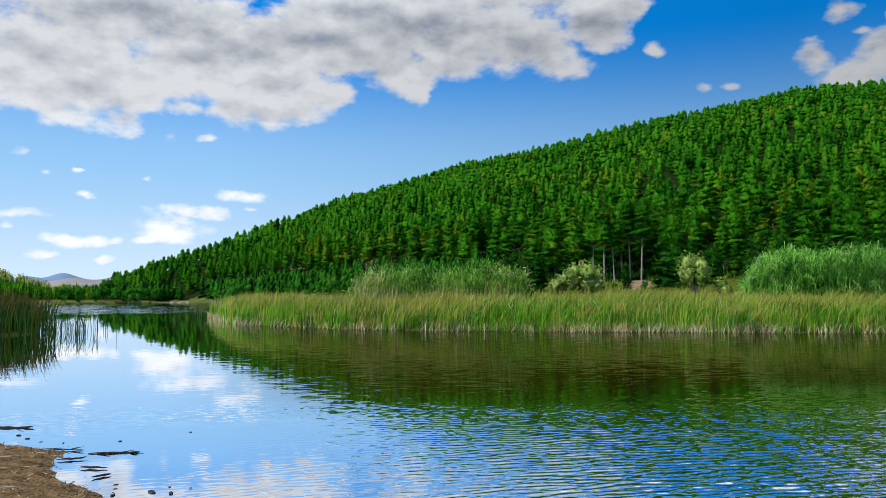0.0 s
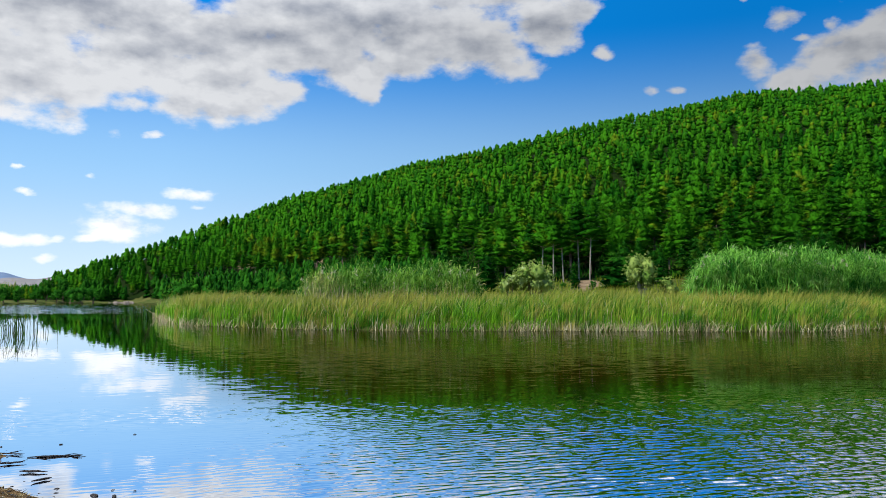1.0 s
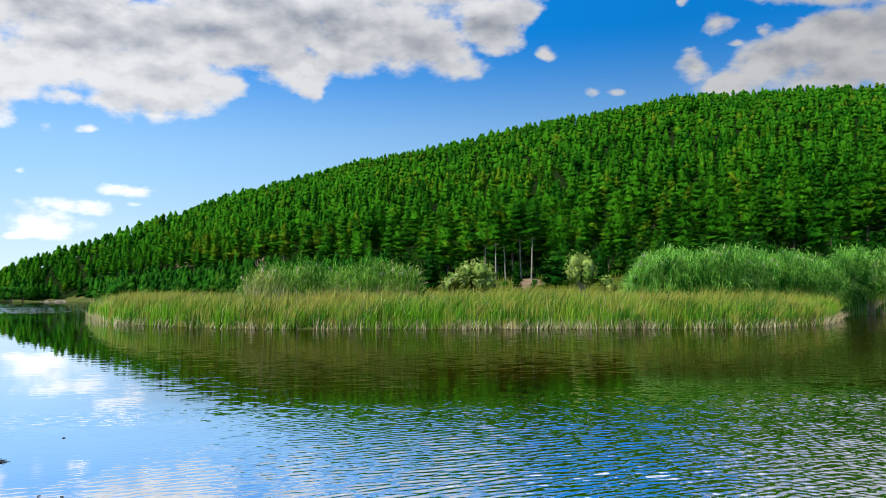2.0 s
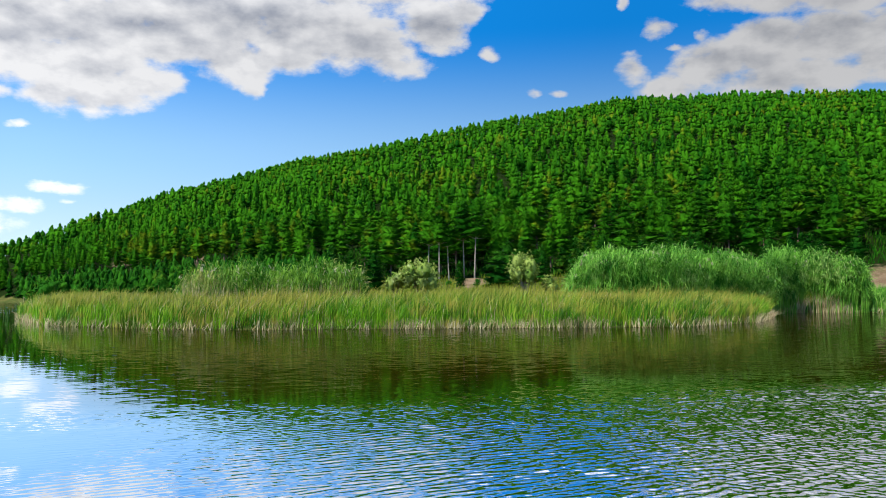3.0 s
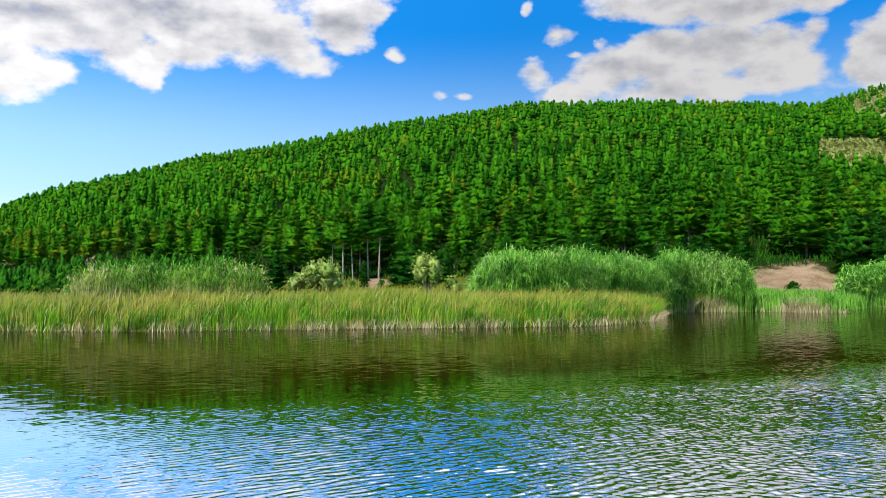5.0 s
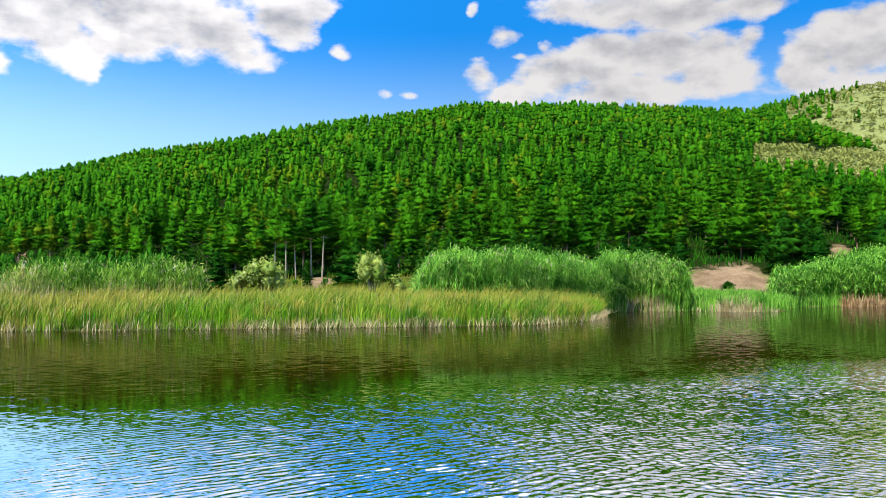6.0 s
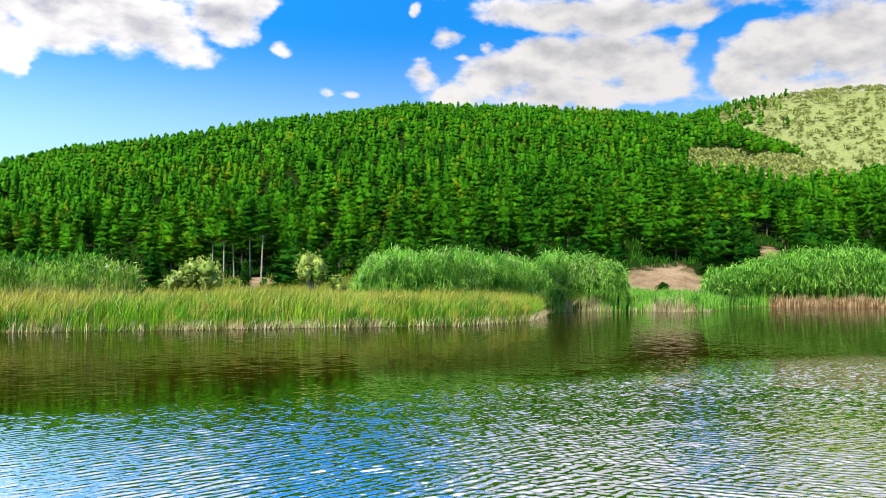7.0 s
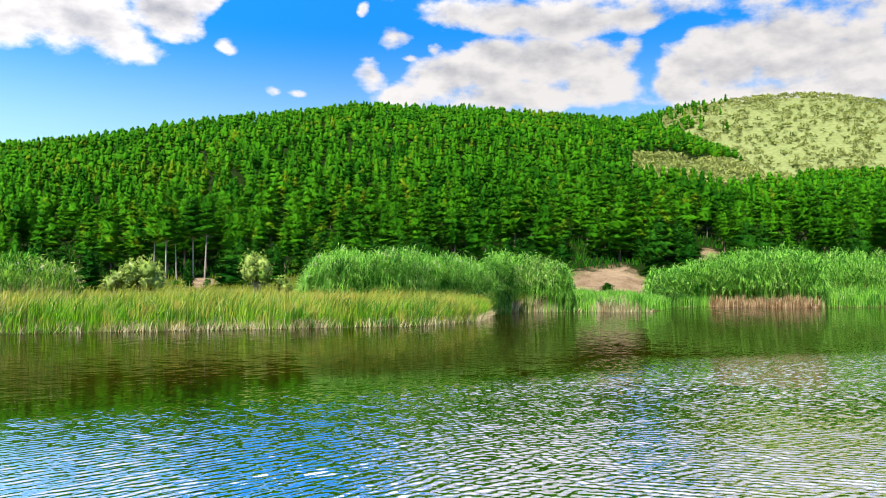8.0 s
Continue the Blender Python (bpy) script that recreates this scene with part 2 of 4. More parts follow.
REED_PALE = leaf_material("pale_reed_leaves", (0.014, 0.105, 0.004), (0.20, 0.38, 0.035), (0.44, 0.43, 0.13), 0.7, 0.2, 0.5, 0.57, 0.1, 0.5)
PLUME = leaf_material("reed_plumes", (0.36, 0.33, 0.20), (0.62, 0.59, 0.42), (0.46, 0.40, 0.22), 1.0, 0.3)
STRAW = leaf_material("dry_straw", (0.30, 0.24, 0.11), (0.62, 0.54, 0.32), (0.20, 0.13, 0.05), 1.6, 0.2, odd_from=0.66)
RUST = leaf_material("rusty_reed_stems", (0.14, 0.08, 0.03), (0.44, 0.32, 0.17), (0.09, 0.04, 0.02), 1.6, 0.15)
GRASS = leaf_material("meadow_grass", (0.119, 0.200, 0.0113), (0.255, 0.270, 0.0270), (0.102, 0.230, 0.0113), 0.2, 0.3)
BARK = rough_material("pine_bark", (0.10, 0.065, 0.045), (0.24, 0.17, 0.12), 2.0)
PALE_BARK = rough_material("pale_bark", (0.22, 0.19, 0.15), (0.36, 0.32, 0.26), 2.5)
WET_WOOD = rough_material("wet_driftwood", (0.008, 0.006, 0.006), (0.028, 0.020, 0.016), 9.0, 0.5)
STONE = rough_material("wet_stone", (0.010, 0.009, 0.009), (0.045, 0.036, 0.03), 12.0, 0.5)
ROCK = rough_material("pale_rock", (0.12, 0.09, 0.07), (0.28, 0.23, 0.19), 1.2)
DRY_STICK = rough_material("dry_stick", (0.26, 0.20, 0.13), (0.46, 0.38, 0.27), 9.0)

# ground: soil, meadow, sand and forest floor by the zones stored on the sheet
GROUND, nt = material("ground")
pos = nt.nodes.new("ShaderNodeNewGeometry").outputs["Position"]


def zone(name):
    n = nt.nodes.new("ShaderNodeAttribute")
    n.attribute_name = name
    edge = math_node(nt, "ADD", n.outputs["Fac"], math_node(nt, "MULTIPLY", math_node(nt, "SUBTRACT", noise_out(nt, pos, 0.6, 5, 0.65), 0.5), 0.7))
    return ramp01(nt, edge, 0.38, 0.62)


g1, g2, g3 = noise_out(nt, pos, 0.35, 6, 0.6), noise_out(nt, pos, 5.0, 6, 0.65), noise_out(nt, pos, 38.0, 4, 0.6)
meadow = blend(nt, ramp01(nt, g1, 0.35, 0.7), (0.055, 0.085, 0.018), (0.14, 0.13, 0.04))
soil = blend(nt, ramp01(nt, g2, 0.3, 0.7), (0.095, 0.058, 0.024), (0.27, 0.175, 0.085))
soil = blend(nt, ramp01(nt, g3, 0.52, 0.66), soil, (0.030, 0.018, 0.008))
soil = blend(nt, ramp01(nt, noise_out(nt, pos, 55.0, 3, 0.6), 0.60, 0.68), soil, (0.30, 0.21, 0.11))
sand = blend(nt, ramp01(nt, math_node(nt, "ADD", math_node(nt, "MULTIPLY", g1, 0.5), math_node(nt, "MULTIPLY", g2, 0.5)), 0.38, 0.62), (0.15, 0.098, 0.055), (0.30, 0.218, 0.135))
# forest floor green taken near black: the gloom among the pines is in it
shaded_floor = blend(nt, g1, (0.006, 0.016, 0.003), (0.016, 0.030, 0.005))
# pale scrub ground, its sunlit look also put into the colour
scrub = blend(nt, ramp01(nt, g1, 0.4, 0.6), (0.155, 0.19, 0.06), (0.215, 0.24, 0.09))
col = blend(nt, zone("forest"), meadow, shaded_floor)
col = blend(nt, zone("scrub"), col, scrub)
col = blend(nt, zone("sand"), col, sand)
col = blend(nt, zone("soil"), col, soil)
p = nd(nt, "ShaderNodeBsdfPrincipled", Roughness=0.92)
p.inputs["Specular IOR Level"].default_value = 0.02
nt.links.new(col, p.inputs["Base Color"])
bn = nd(nt, "ShaderNodeBump", Distance=0.09)
nt.links.new(math_node(nt, "ADD", g2, math_node(nt, "MULTIPLY", g3, 0.4)), bn.inputs["Height"])
nt.links.new(bn.outputs[0], p.inputs["Normal"])
finish(nt, p.outputs[0])

# water: brown body, mirror surface, wind ripples out in the open and calm along the banks
WATER, nt = material("lake_water")
pos = nt.nodes.new("ShaderNodeNewGeometry").outputs["Position"]
sep = nt.nodes.new("ShaderNodeSeparateXYZ")
nt.links.new(pos, sep.inputs[0])


def stretched(sx, sy, turn):
    n = nt.nodes.new("ShaderNodeMapping")
    n.inputs["Scale"].default_value, n.inputs["Rotation"].default_value = (sx, sy, 1), (0, 0, radians(turn))
    nt.links.new(pos, n.inputs["Vector"])
    return n.outputs[0]


streak = ramp01(nt, math_node(nt, "MULTIPLY_ADD", sep.outputs[0], 0.4, sep.outputs[1]), 50.0, 72.0)
gust = noise_out(nt, stretched(0.10, 0.22, 12), 1.0, 3, 0.5)
span = nt.nodes.new("ShaderNodeVectorMath")
span.operation = "LENGTH"
nt.links.new(pos, span.inputs[0])
# the wind reaches the water on the near side of a line across the lake
windward = math_node(nt, "ADD", math_node(nt, "MULTIPLY_ADD", sep.outputs[0], -0.15, sep.outputs[1]), math_node(nt, "MULTIPLY_ADD", gust, 7.0, -3.5))
open_water = math_node(nt, "MULTIPLY", math_node(nt, "SUBTRACT", 1.0, ramp01(nt, windward, 7.5, 12.4)), ramp01(nt, span.outputs["Value"], 9.0, 14.0))

centre = nt.nodes.new("ShaderNodeVectorMath")
centre.operation = "DISTANCE"
nt.links.new(pos, centre.inputs[0])
centre.inputs[1].default_value = (5, 0, 0)
still = math_node(nt, "MULTIPLY", ramp01(nt, math_node(nt, "MULTIPLY_ADD", gust, 6.0, centre.outputs["Value"]), 13.0, 18.5), ramp01(nt, math_node(nt, "MULTIPLY_ADD", sep.outputs[1], 0.32, sep.outputs[0]), -0.5, 4.5))
still = math_node(nt, "MULTIPLY", still, math_node(nt, "SUBTRACT", 1.0, open_water))
# ripples too small for the sheet: the surface leans this way and that
def lean(vec, detail, strength, across=0.55):
    n = nt.nodes.new("ShaderNodeVectorMath")
    n.operation = "SUBTRACT"
    nt.links.new(noise_out(nt, vec, 1.0, detail, 0.55, "Color"), n.inputs[0])
    n.inputs[1].default_value = (0.5, 0.5, 0.5)
    m = nt.nodes.new("ShaderNodeVectorMath")
    m.operation = "MULTIPLY"
    nt.links.new(n.outputs[0], m.inputs[0])
    m.inputs[1].default_value = (across, 1.0, 0.0)
    k = nt.nodes.new("ShaderNodeVectorMath")
    k.operation = "SCALE"
    nt.links.new(m.outputs[0], k.inputs[0])
    nt.links.new(strength, k.inputs["Scale"])
    return k.outputs[0]


def vec_add(a, b):
    n = nt.nodes.new("ShaderNodeVectorMath")
    n.operation = "ADD"
    nt.links.new(a, n.inputs[0])
    nt.links.new(b, n.inputs[1])
    return n.outputs[0]


near_wind = math_node(nt, "MULTIPLY", math_node(nt, "SUBTRACT", 1.0, ramp01(nt, windward, 7.0, 12.4)), ramp01(nt, math_node(nt, "MULTIPLY_ADD", sep.outputs[1], 0.25, sep.outputs[0]), -1.0, 6.0))
tilted = vec_add(nt.nodes.new("ShaderNodeNewGeometry").outputs["Normal"], lean(stretched(7.0, 14.0, -12), 1, math_node(nt, "MULTIPLY", open_water, 1.1)))
tilted = vec_add(tilted, lean(stretched(12.0, 30.0, 9), 1, math_node(nt, "MULTIPLY", near_wind, 0.30)))
tilted = vec_add(tilted, lean(stretched(3.0, 9.0, 4), 2, math_node(nt, "MULTIPLY_ADD", still, 0.11, 0.012), 0.12))
tilted = vec_add(tilted, lean(stretched(0.9, 3.0, -8), 2, math_node(nt, "MULTIPLY", streak, 0.28)))
unit = nt.nodes.new("ShaderNodeVectorMath")
unit.operation = "NORMALIZE"
nt.links.new(tilted, unit.inputs[0])
body = nd(nt, "ShaderNodeBsdfDiffuse")
murk = noise_out(nt, pos, 0.12, 3, 0.5)
nt.links.new(blend(nt, murk, (0.011, 0.0068, 0.0004), (0.017, 0.010, 0.0006)), body.inputs[0])
gloss = nd(nt, "ShaderNodeBsdfGlossy", Roughness=0.0)
gloss.inputs[0].default_value = (0.95, 0.97, 1.0, 1)
nt.links.new(unit.outputs[0], gloss.inputs["Normal"])
fres = nd(nt, "ShaderNodeFresnel", IOR=1.34)
nt.links.new(unit.outputs[0], fres.inputs["Normal"])
# calm: brown body by squared Fresnel; elsewhere mirror share raised by zone to look brighter
open_sheen = math_node(nt, "MULTIPLY_ADD", near_wind, -0.06, 0.98)
sheen = math_node(nt, "MULTIPLY_ADD", still, math_node(nt, "SUBTRACT", math_node(nt, "MULTIPLY", math_node(nt, "POWER", fres.outputs[0], 2.0), 0.98), open_sheen), open_sheen, clamp=True)
mix = nt.nodes.new("ShaderNodeMixShader")
nt.links.new(sheen, mix.inputs[0])
nt.links.new(body.outputs[0], mix.inputs[1])
nt.links.new(gloss.outputs[0], mix.inputs[2])
finish(nt, mix.outputs[0])

# the haze of distance is painted into the blue hill's colour
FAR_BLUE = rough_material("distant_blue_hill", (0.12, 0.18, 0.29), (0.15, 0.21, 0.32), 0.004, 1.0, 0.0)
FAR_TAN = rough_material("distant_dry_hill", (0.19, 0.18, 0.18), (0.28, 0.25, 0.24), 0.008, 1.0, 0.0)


# ------------------------------------------------------------------ the lie of the land
LAKE = np.array([(-5, 8.5), (-4.1, 8.0), (-3.6, 7.8), (-3.4, 7.0), (-2.9, 6.4), (-2.5, 6.0), (-1.4, 5.0), (0.3, 3.8), (3, 2.2), (9, 0.2), (20, -3),
                 (45, -5), (80, 0), (130, 18), (140, 42), (112, 50), (86.5, 50.3), (78, 52.5), (75, 64), (66, 62), (58, 56), (52, 50),
                 (48, 47.8), (44.6, 52), (40, 54.8), (35, 51.3), (24, 36.8), (18.2, 33), (14.5, 33.4), (5, 34.5), (0.4, 35.1), (-4.8, 37),
                 (-10.3, 42.1), (-12.5, 46.2), (-18, 60), (-19, 72), (-31, 120), (-50, 175), (-64, 207), (-70, 205), (-78, 188), (-85.3, 173),
                 (-72, 132), (-40, 72), (-19, 35), (-16.2, 31.8), (-17.2, 29.2), (-24, 27), (-20, 17), (-10, 11)])


def shore_distance(x, y):
    """Metres from the lake's edge: positive on land, negative in the water."""
    x, y = np.asarray(x, float), np.asarray(y, float)
    best, inside = np.full(x.shape, 1e9), np.zeros(x.shape, bool)
    for (ax, ay), (bx, by) in zip(LAKE, np.roll(LAKE, -1, 0)):
        dx, dy = bx - ax, by - ay
        k = np.clip(((x - ax) * dx + (y - ay) * dy) / (dx * dx + dy * dy), 0, 1)
        best = np.minimum(best, np.hypot(x - ax - k * dx, y - ay - k * dy))
        cross = (ay > y) != (by > y)
        inside ^= cross & (x < dx * (y - ay) / (dy if dy else 1e-9) + ax)
    return np.where(inside, -best, best)


# valley sides, by bearing from the near shore: foot of the wood, its height, the crest and its height
BEARING = (-60, -40, -30, -26, -22, -18, -14, -7, 0, 8, 16, 24, 32, 40, 44, 47, 51, 55, 60, 75, 110)
FOOT = (150, 160, 190, 212, 222, 226, 215, 175, 150, 130, 122, 118, 115, 112, 112, 117, 132, 132, 128, 120, 120)
FOOT_Z = (2, 2, 1.5, 1.0, 1.0, 1.5, 6.0, 6.5, 5.0, 4.2, 4.2, 4.6, 5.0, 5.3, 5.3, 5.6, 7, 7, 6, 5, 5)
CREST = (420, 420, 420, 345, 252, 275, 305, 345, 380, 410, 430, 440, 445, 450, 450, 448, 440, 430, 420, 400, 400)
CREST_DEG = (2.4, 2.2, 1.6, -0.1, 0.7, 2.1, 3.8, 6.35, 8.4, 10.25, 11.8, 12.95, 12.85, 12.15, 11.65, 10.85, 9.05, 7.3, 7.1, 7, 7)
# the sunlit clearing on the right flank, as angles above the eye: top of the wood below it, foot of the wood above it
CLEAR_B = (42.5, 43.5, 47, 49.3, 52.5, 54.8)
CLEAR_LOW = (9.9, 9.6, 8.9, 8.5, 8.3, 8.1)
CLEAR_HIGH = (9.7, 9.7, 9.4, 9.1, 8.8, 8.5)


def wrap_noise(x, y, s):
    return (np.sin(x * 1.7 / s + 1.3) * np.sin(y * 1.3 / s + 0.4) + 0.5 * np.sin(x * 3.9 / s + y * 2.1 / s) + 0.35 * np.sin(y * 5.3 / s - x * 2.7 / s + 2.0)) / 1.85


def land(x, y):
    """Height of the ground."""
    x, y = np.asarray(x, float), np.asarray(y, float)
    d, b = np.hypot(x, y), np.degrees(np.arctan2(x, y))
    sd = shore_distance(x, y)
    foot, foot_z, crest = np.interp(b, BEARING, FOOT), np.interp(b, BEARING, FOOT_Z), np.interp(b, BEARING, CREST)
    crest_z = crest * np.tan(np.radians(np.interp(b, BEARING, CREST_DEG))) + EYE
    fade = np.clip(np.minimum((b + 75) / 20, (115 - b) / 30), 0, 1)
    bank = np.where(sd > 0, 0.30 * (1 - np.exp(-np.maximum(sd, 0) / 1.6)), np.maximum(-1.6, 0.14 * sd))
    rise = np.clip(np.maximum(sd, 0) / np.maximum(np.maximum(sd, 0) + np.maximum(foot - d, 0), 1e-6), 0, 1) ** 1.5
    meadow_z = bank + rise * np.maximum(foot_z - 0.3, 0) * fade
    s = np.clip((d - foot) / (crest - foot), 0, 1)
    side = foot_z + (crest_z - foot_z) * (0.9 * s + 0.1 * s * s * (3 - 2 * s))
    over = np.clip((d - crest) / 420, 0, 1)
    side = side * (1 - 0.55 * over * over * (3 - 2 * over))
    z = np.where((d > foot) & (sd > 0), bank * 0 + meadow_z * (1 - fade) + side * fade, meadow_z)
    # second hill, behind the saddle
    bump = 218 * np.exp(-((b - 53.6) / np.where(b < 53.6, 30, 22)) ** 2) * np.exp(-((d - 960) / 300) ** 2)
    z = np.where(d > 460, np.maximum(z, bump), z)
    z = z + np.clip((d - foot) / 60, 0, 1) * wrap_noise(x, y, 26) * 1.1 + np.clip(sd / 6, 0, 1) * wrap_noise(x, y, 5) * 0.10
    near = np.clip((6 - sd) / 6, 0, 1) * (sd > 0) * (d < 30)
    return z + near * wrap_noise(x, y, 0.33) * 0.018


def angle_up(x, y, rise=0.0):
    """Degrees above the eye's level at which the ground, or something so much higher, stands."""
    return np.degrees(np.arctan((land(x, y) + rise - EYE) / np.hypot(x, y)))


def in_clearing(x, y):
    b = np.degrees(np.arctan2(x, y))
    return (b > 44.2) & (b < 55) & (angle_up(x, y, 7.5) > np.interp(b, CLEAR_B, CLEAR_LOW)) & (angle_up(x, y) < np.interp(b, CLEAR_B, CLEAR_HIGH) - 0.25 * wrap_noise(x, y, 7))


def height_at(x, y):
    return float(land(np.array([x]), np.array([y]))[0])


def mesh_from(name, verts, faces, mat, smooth=False, normals=None):
    """A mesh from arrays; faces all of one size."""
    verts, faces = np.asarray(verts, np.float32), np.asarray(faces, np.int32)
    me = bpy.data.meshes.new(name)
    n = faces.shape[1]
    me.vertices.add(len(verts)), me.loops.add(faces.size), me.polygons.add(len(faces))
    me.vertices.foreach_set("co", verts.ravel())
    me.loops.foreach_set("vertex_index", faces.ravel())
    me.polygons.foreach_set("loop_start", np.arange(0, faces.size, n, dtype=np.int32))
    me.polygons.foreach_set("use_smooth", np.full(len(faces), smooth))
    me.update(calc_edges=True)
    me.materials.append(mat)
    if normals is not None:
        me.normals_split_custom_set_from_vertices(np.asarray(normals, np.float32))
    return me


def ring_angles():
    """Bearings of the sheet's spokes: fine ahead, coarse behind."""
    ahead = np.linspace(-40, 72, 281)
    behind = np.linspace(72, 320, 63)[1:-1]
    return np.radians(np.concatenate([ahead, behind]))


ANG = ring_angles()
RAD = np.concatenate([np.linspace(0.3, 12, 60), np.geomspace(12.2, 60, 70), np.geomspace(60.8, 620, 90), np.geomspace(640, 4800, 26)])
gx, gy = np.outer(RAD, np.sin(ANG)), np.outer(RAD, np.cos(ANG))
gz = land(gx, gy)
na, nr = len(ANG), len(RAD)
ii, jj = np.meshgrid(np.arange(nr - 1), np.arange(na), indexing="ij")
j2 = (jj + 1) % na
quads = np.stack([ii * na + jj, ii * na + j2, (ii + 1) * na + j2, (ii + 1) * na + jj], -1).reshape(-1, 4)
verts = np.stack([gx.ravel(), gy.ravel(), gz.ravel()], 1)
me = mesh_from("ground", verts, quads[:, ::-1], GROUND, True)
bm = bmesh.new()
bm.from_mesh(me)
bm.verts.ensure_lookup_table()
bm.faces.new([bm.verts[j] for j in range(na)][::-1])
bm.to_mesh(me)
bm.free()
dd, bb, ss = np.hypot(gx, gy).ravel(), np.degrees(np.arctan2(gx, gy)).ravel(), shore_distance(gx, gy).ravel()
foot_v = np.interp(bb, BEARING, FOOT)
crest_v = np.interp(bb, BEARING, CREST)


def patch(b0, d0, bw, dw):
    return np.clip(1.3 - np.hypot((bb - b0) / bw, (dd - d0) / dw), 0, 1)


ZONES = {
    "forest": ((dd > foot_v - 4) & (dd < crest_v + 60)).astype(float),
    "scrub": (((bb > 38) & (dd > crest_v + 30)) | ((dd > 150) & (dd < crest_v) & in_clearing(gx.ravel(), gy.ravel()))).astype(float),
    "sand": np.maximum.reduce([patch(42.6, 97, 4.0, 19), patch(46, 100, 3.0, 12), patch(49.4, 122, 1.0, 22), patch(13.8, 112, 1.3, 12), patch(13.2, 100, 1.0, 8),
                               patch(-9.6, 214, 1.6, 10), patch(-5.4, 186, 0.7, 8)]),
    "soil": ((dd < 40) & (ss < 14) & (gy.ravel() < 26)).astype(float),
}
for key, values in ZONES.items():
    at = me.attributes.new(key, "FLOAT", "POINT")
    at.data.foreach_set("value", values.astype(np.float32))
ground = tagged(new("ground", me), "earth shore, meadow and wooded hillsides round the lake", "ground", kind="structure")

# the water's sheet, finest on the near water, with wind waves there
WAVES = np.random.default_rng(5)


def calm_edge(x, y):
    """How far the wind reaches: 1 out on the open near water, 0 by the banks."""
    gust = wrap_noise(x, y, 4.5) * 1.3 + wrap_noise(x, y, 1.6) * 0.7

    def step(v, lo, hi):
        k = np.clip((v - lo) / (hi - lo), 0, 1)
        return k * k * (3 - 2 * k)
    return (1 - step(y - 0.15 * x + gust, 6.8, 12.4)) * (0.025 + 0.975 * step(x + 0.25 * y + gust * 0.8, -0.8, 6.6))


def wave_height(x, y):
    z = np.zeros_like(x)
    for i in range(28):
        second = i >= 20
        length = (0.072 * 1.04 ** i if not second else 0.08 * 1.07 ** (i - 20)) * WAVES.uniform(0.92, 1.08)
        way = radians(WAVES.normal(48, 10) if second else WAVES.normal(-14, 12))
        k = 2 * math.pi / length
        phase = k * (x * math.sin(way) + y * math.cos(way)) + WAVES.uniform(0, 6.28)
        group = 0.55 + 0.45 * np.sin(phase * 0.13 + x * WAVES.uniform(0.5, 1.6) + WAVES.uniform(0, 6.28))
        if second:
            group = group * np.clip((x - 1.5) / 4, 0, 1)
        z += WAVE_SLOPE / k * group * np.sin(phase + 0.5 * np.sin(phase))
    return z


WAVE_SLOPE = 0.054
WR = np.concatenate([np.linspace(1.5, 5.2, 14), 1 / np.linspace(1 / 5.4, 1 / 14.0, 420), np.geomspace(14.1, 60, 50), np.geomspace(62, 250, 24)])
WA = np.radians(np.concatenate([np.linspace(-33, 64, 520), np.linspace(64, 327, 50)[1:-1]]))
wx_, wy_ = np.outer(WR, np.sin(WA)), np.outer(WR, np.cos(WA))
wz_ = np.where((wy_ > -30) & (np.hypot(wx_, wy_) < 14), wave_height(wx_, wy_) * calm_edge(wx_, wy_), 0.0)
na, nr = len(WA), len(WR)
wi, wj = np.meshgrid(np.arange(nr - 1), np.arange(na), indexing="ij")
wk = (wj + 1) % na
wq = np.stack([wi * na + wj, (wi + 1) * na + wj, (wi + 1) * na + wk, wi * na + wk], -1).reshape(-1, 4)
lake = new("water", mesh_from("water", np.stack([wx_.ravel(), wy_.ravel(), wz_.ravel()], 1), wq[:, ::-1], WATER, True))
tagged(lake, "brown-green lake water, calm by the banks, rippled further out", "water", kind="structure")

# ------------------------------------------------------------------ plant builders
rng = np.random.default_rng(7)


def leafy(name, arrays, mat):
    """A mesh of leaves, shaded by its crown normals where it has them."""
    return mesh_from(name, arrays[0], arrays[1], mat, len(arrays) > 2, arrays[2] if len(arrays) > 2 else None)


def thing(name, label, category, group="", kind="", at=(0, 0, 0), turn=0.0, size=1.0):
    ob = tagged(new(name), label, category, group, kind)
    ob.empty_display_size = 0.2
    ob.matrix_basis = pose(*at, 0, 0, turn) @ Matrix.Diagonal((size, size, size, 1))
    return ob


def part(name, mesh, parent, label=""):
    ob = new(name, mesh)
    ob.parent = parent
    return tagged(ob, label)


def stem_arrays(path, radii, sides=6):
    """A tapered tube along a path."""
    path = np.asarray(path, float)
    v, f = [], []
    for i, (p, r) in enumerate(zip(path, radii)):
        t = path[min(i + 1, len(path) - 1)] - path[max(i - 1, 0)]
        t = t / (np.linalg.norm(t) + 1e-9)
        u = np.cross(t, (0.31, 0.95, 0.05))
        u /= np.linalg.norm(u) + 1e-9
        w = np.cross(t, u)
        for k in range(sides):
            a = 2 * math.pi * k / sides
            v.append(p + r * (math.cos(a) * u + math.sin(a) * w))
    for i in range(len(path) - 1):
        for k in range(sides):
            a, b = i * sides + k, i * sides + (k + 1) % sides
            f += [(a, b, b + sides), (a, b + sides, a + sides)]
    return np.array(v), np.array(f)


def vertex_normals(v, f):
    n = np.zeros_like(v)
    g = np.cross(v[f[:, 1]] - v[f[:, 0]], v[f[:, 2]] - v[f[:, 0]])
    for k in range(3):
        np.add.at(n, f[:, k], g)
    return n / (np.linalg.norm(n, axis=1)[:, None] + 1e-12)


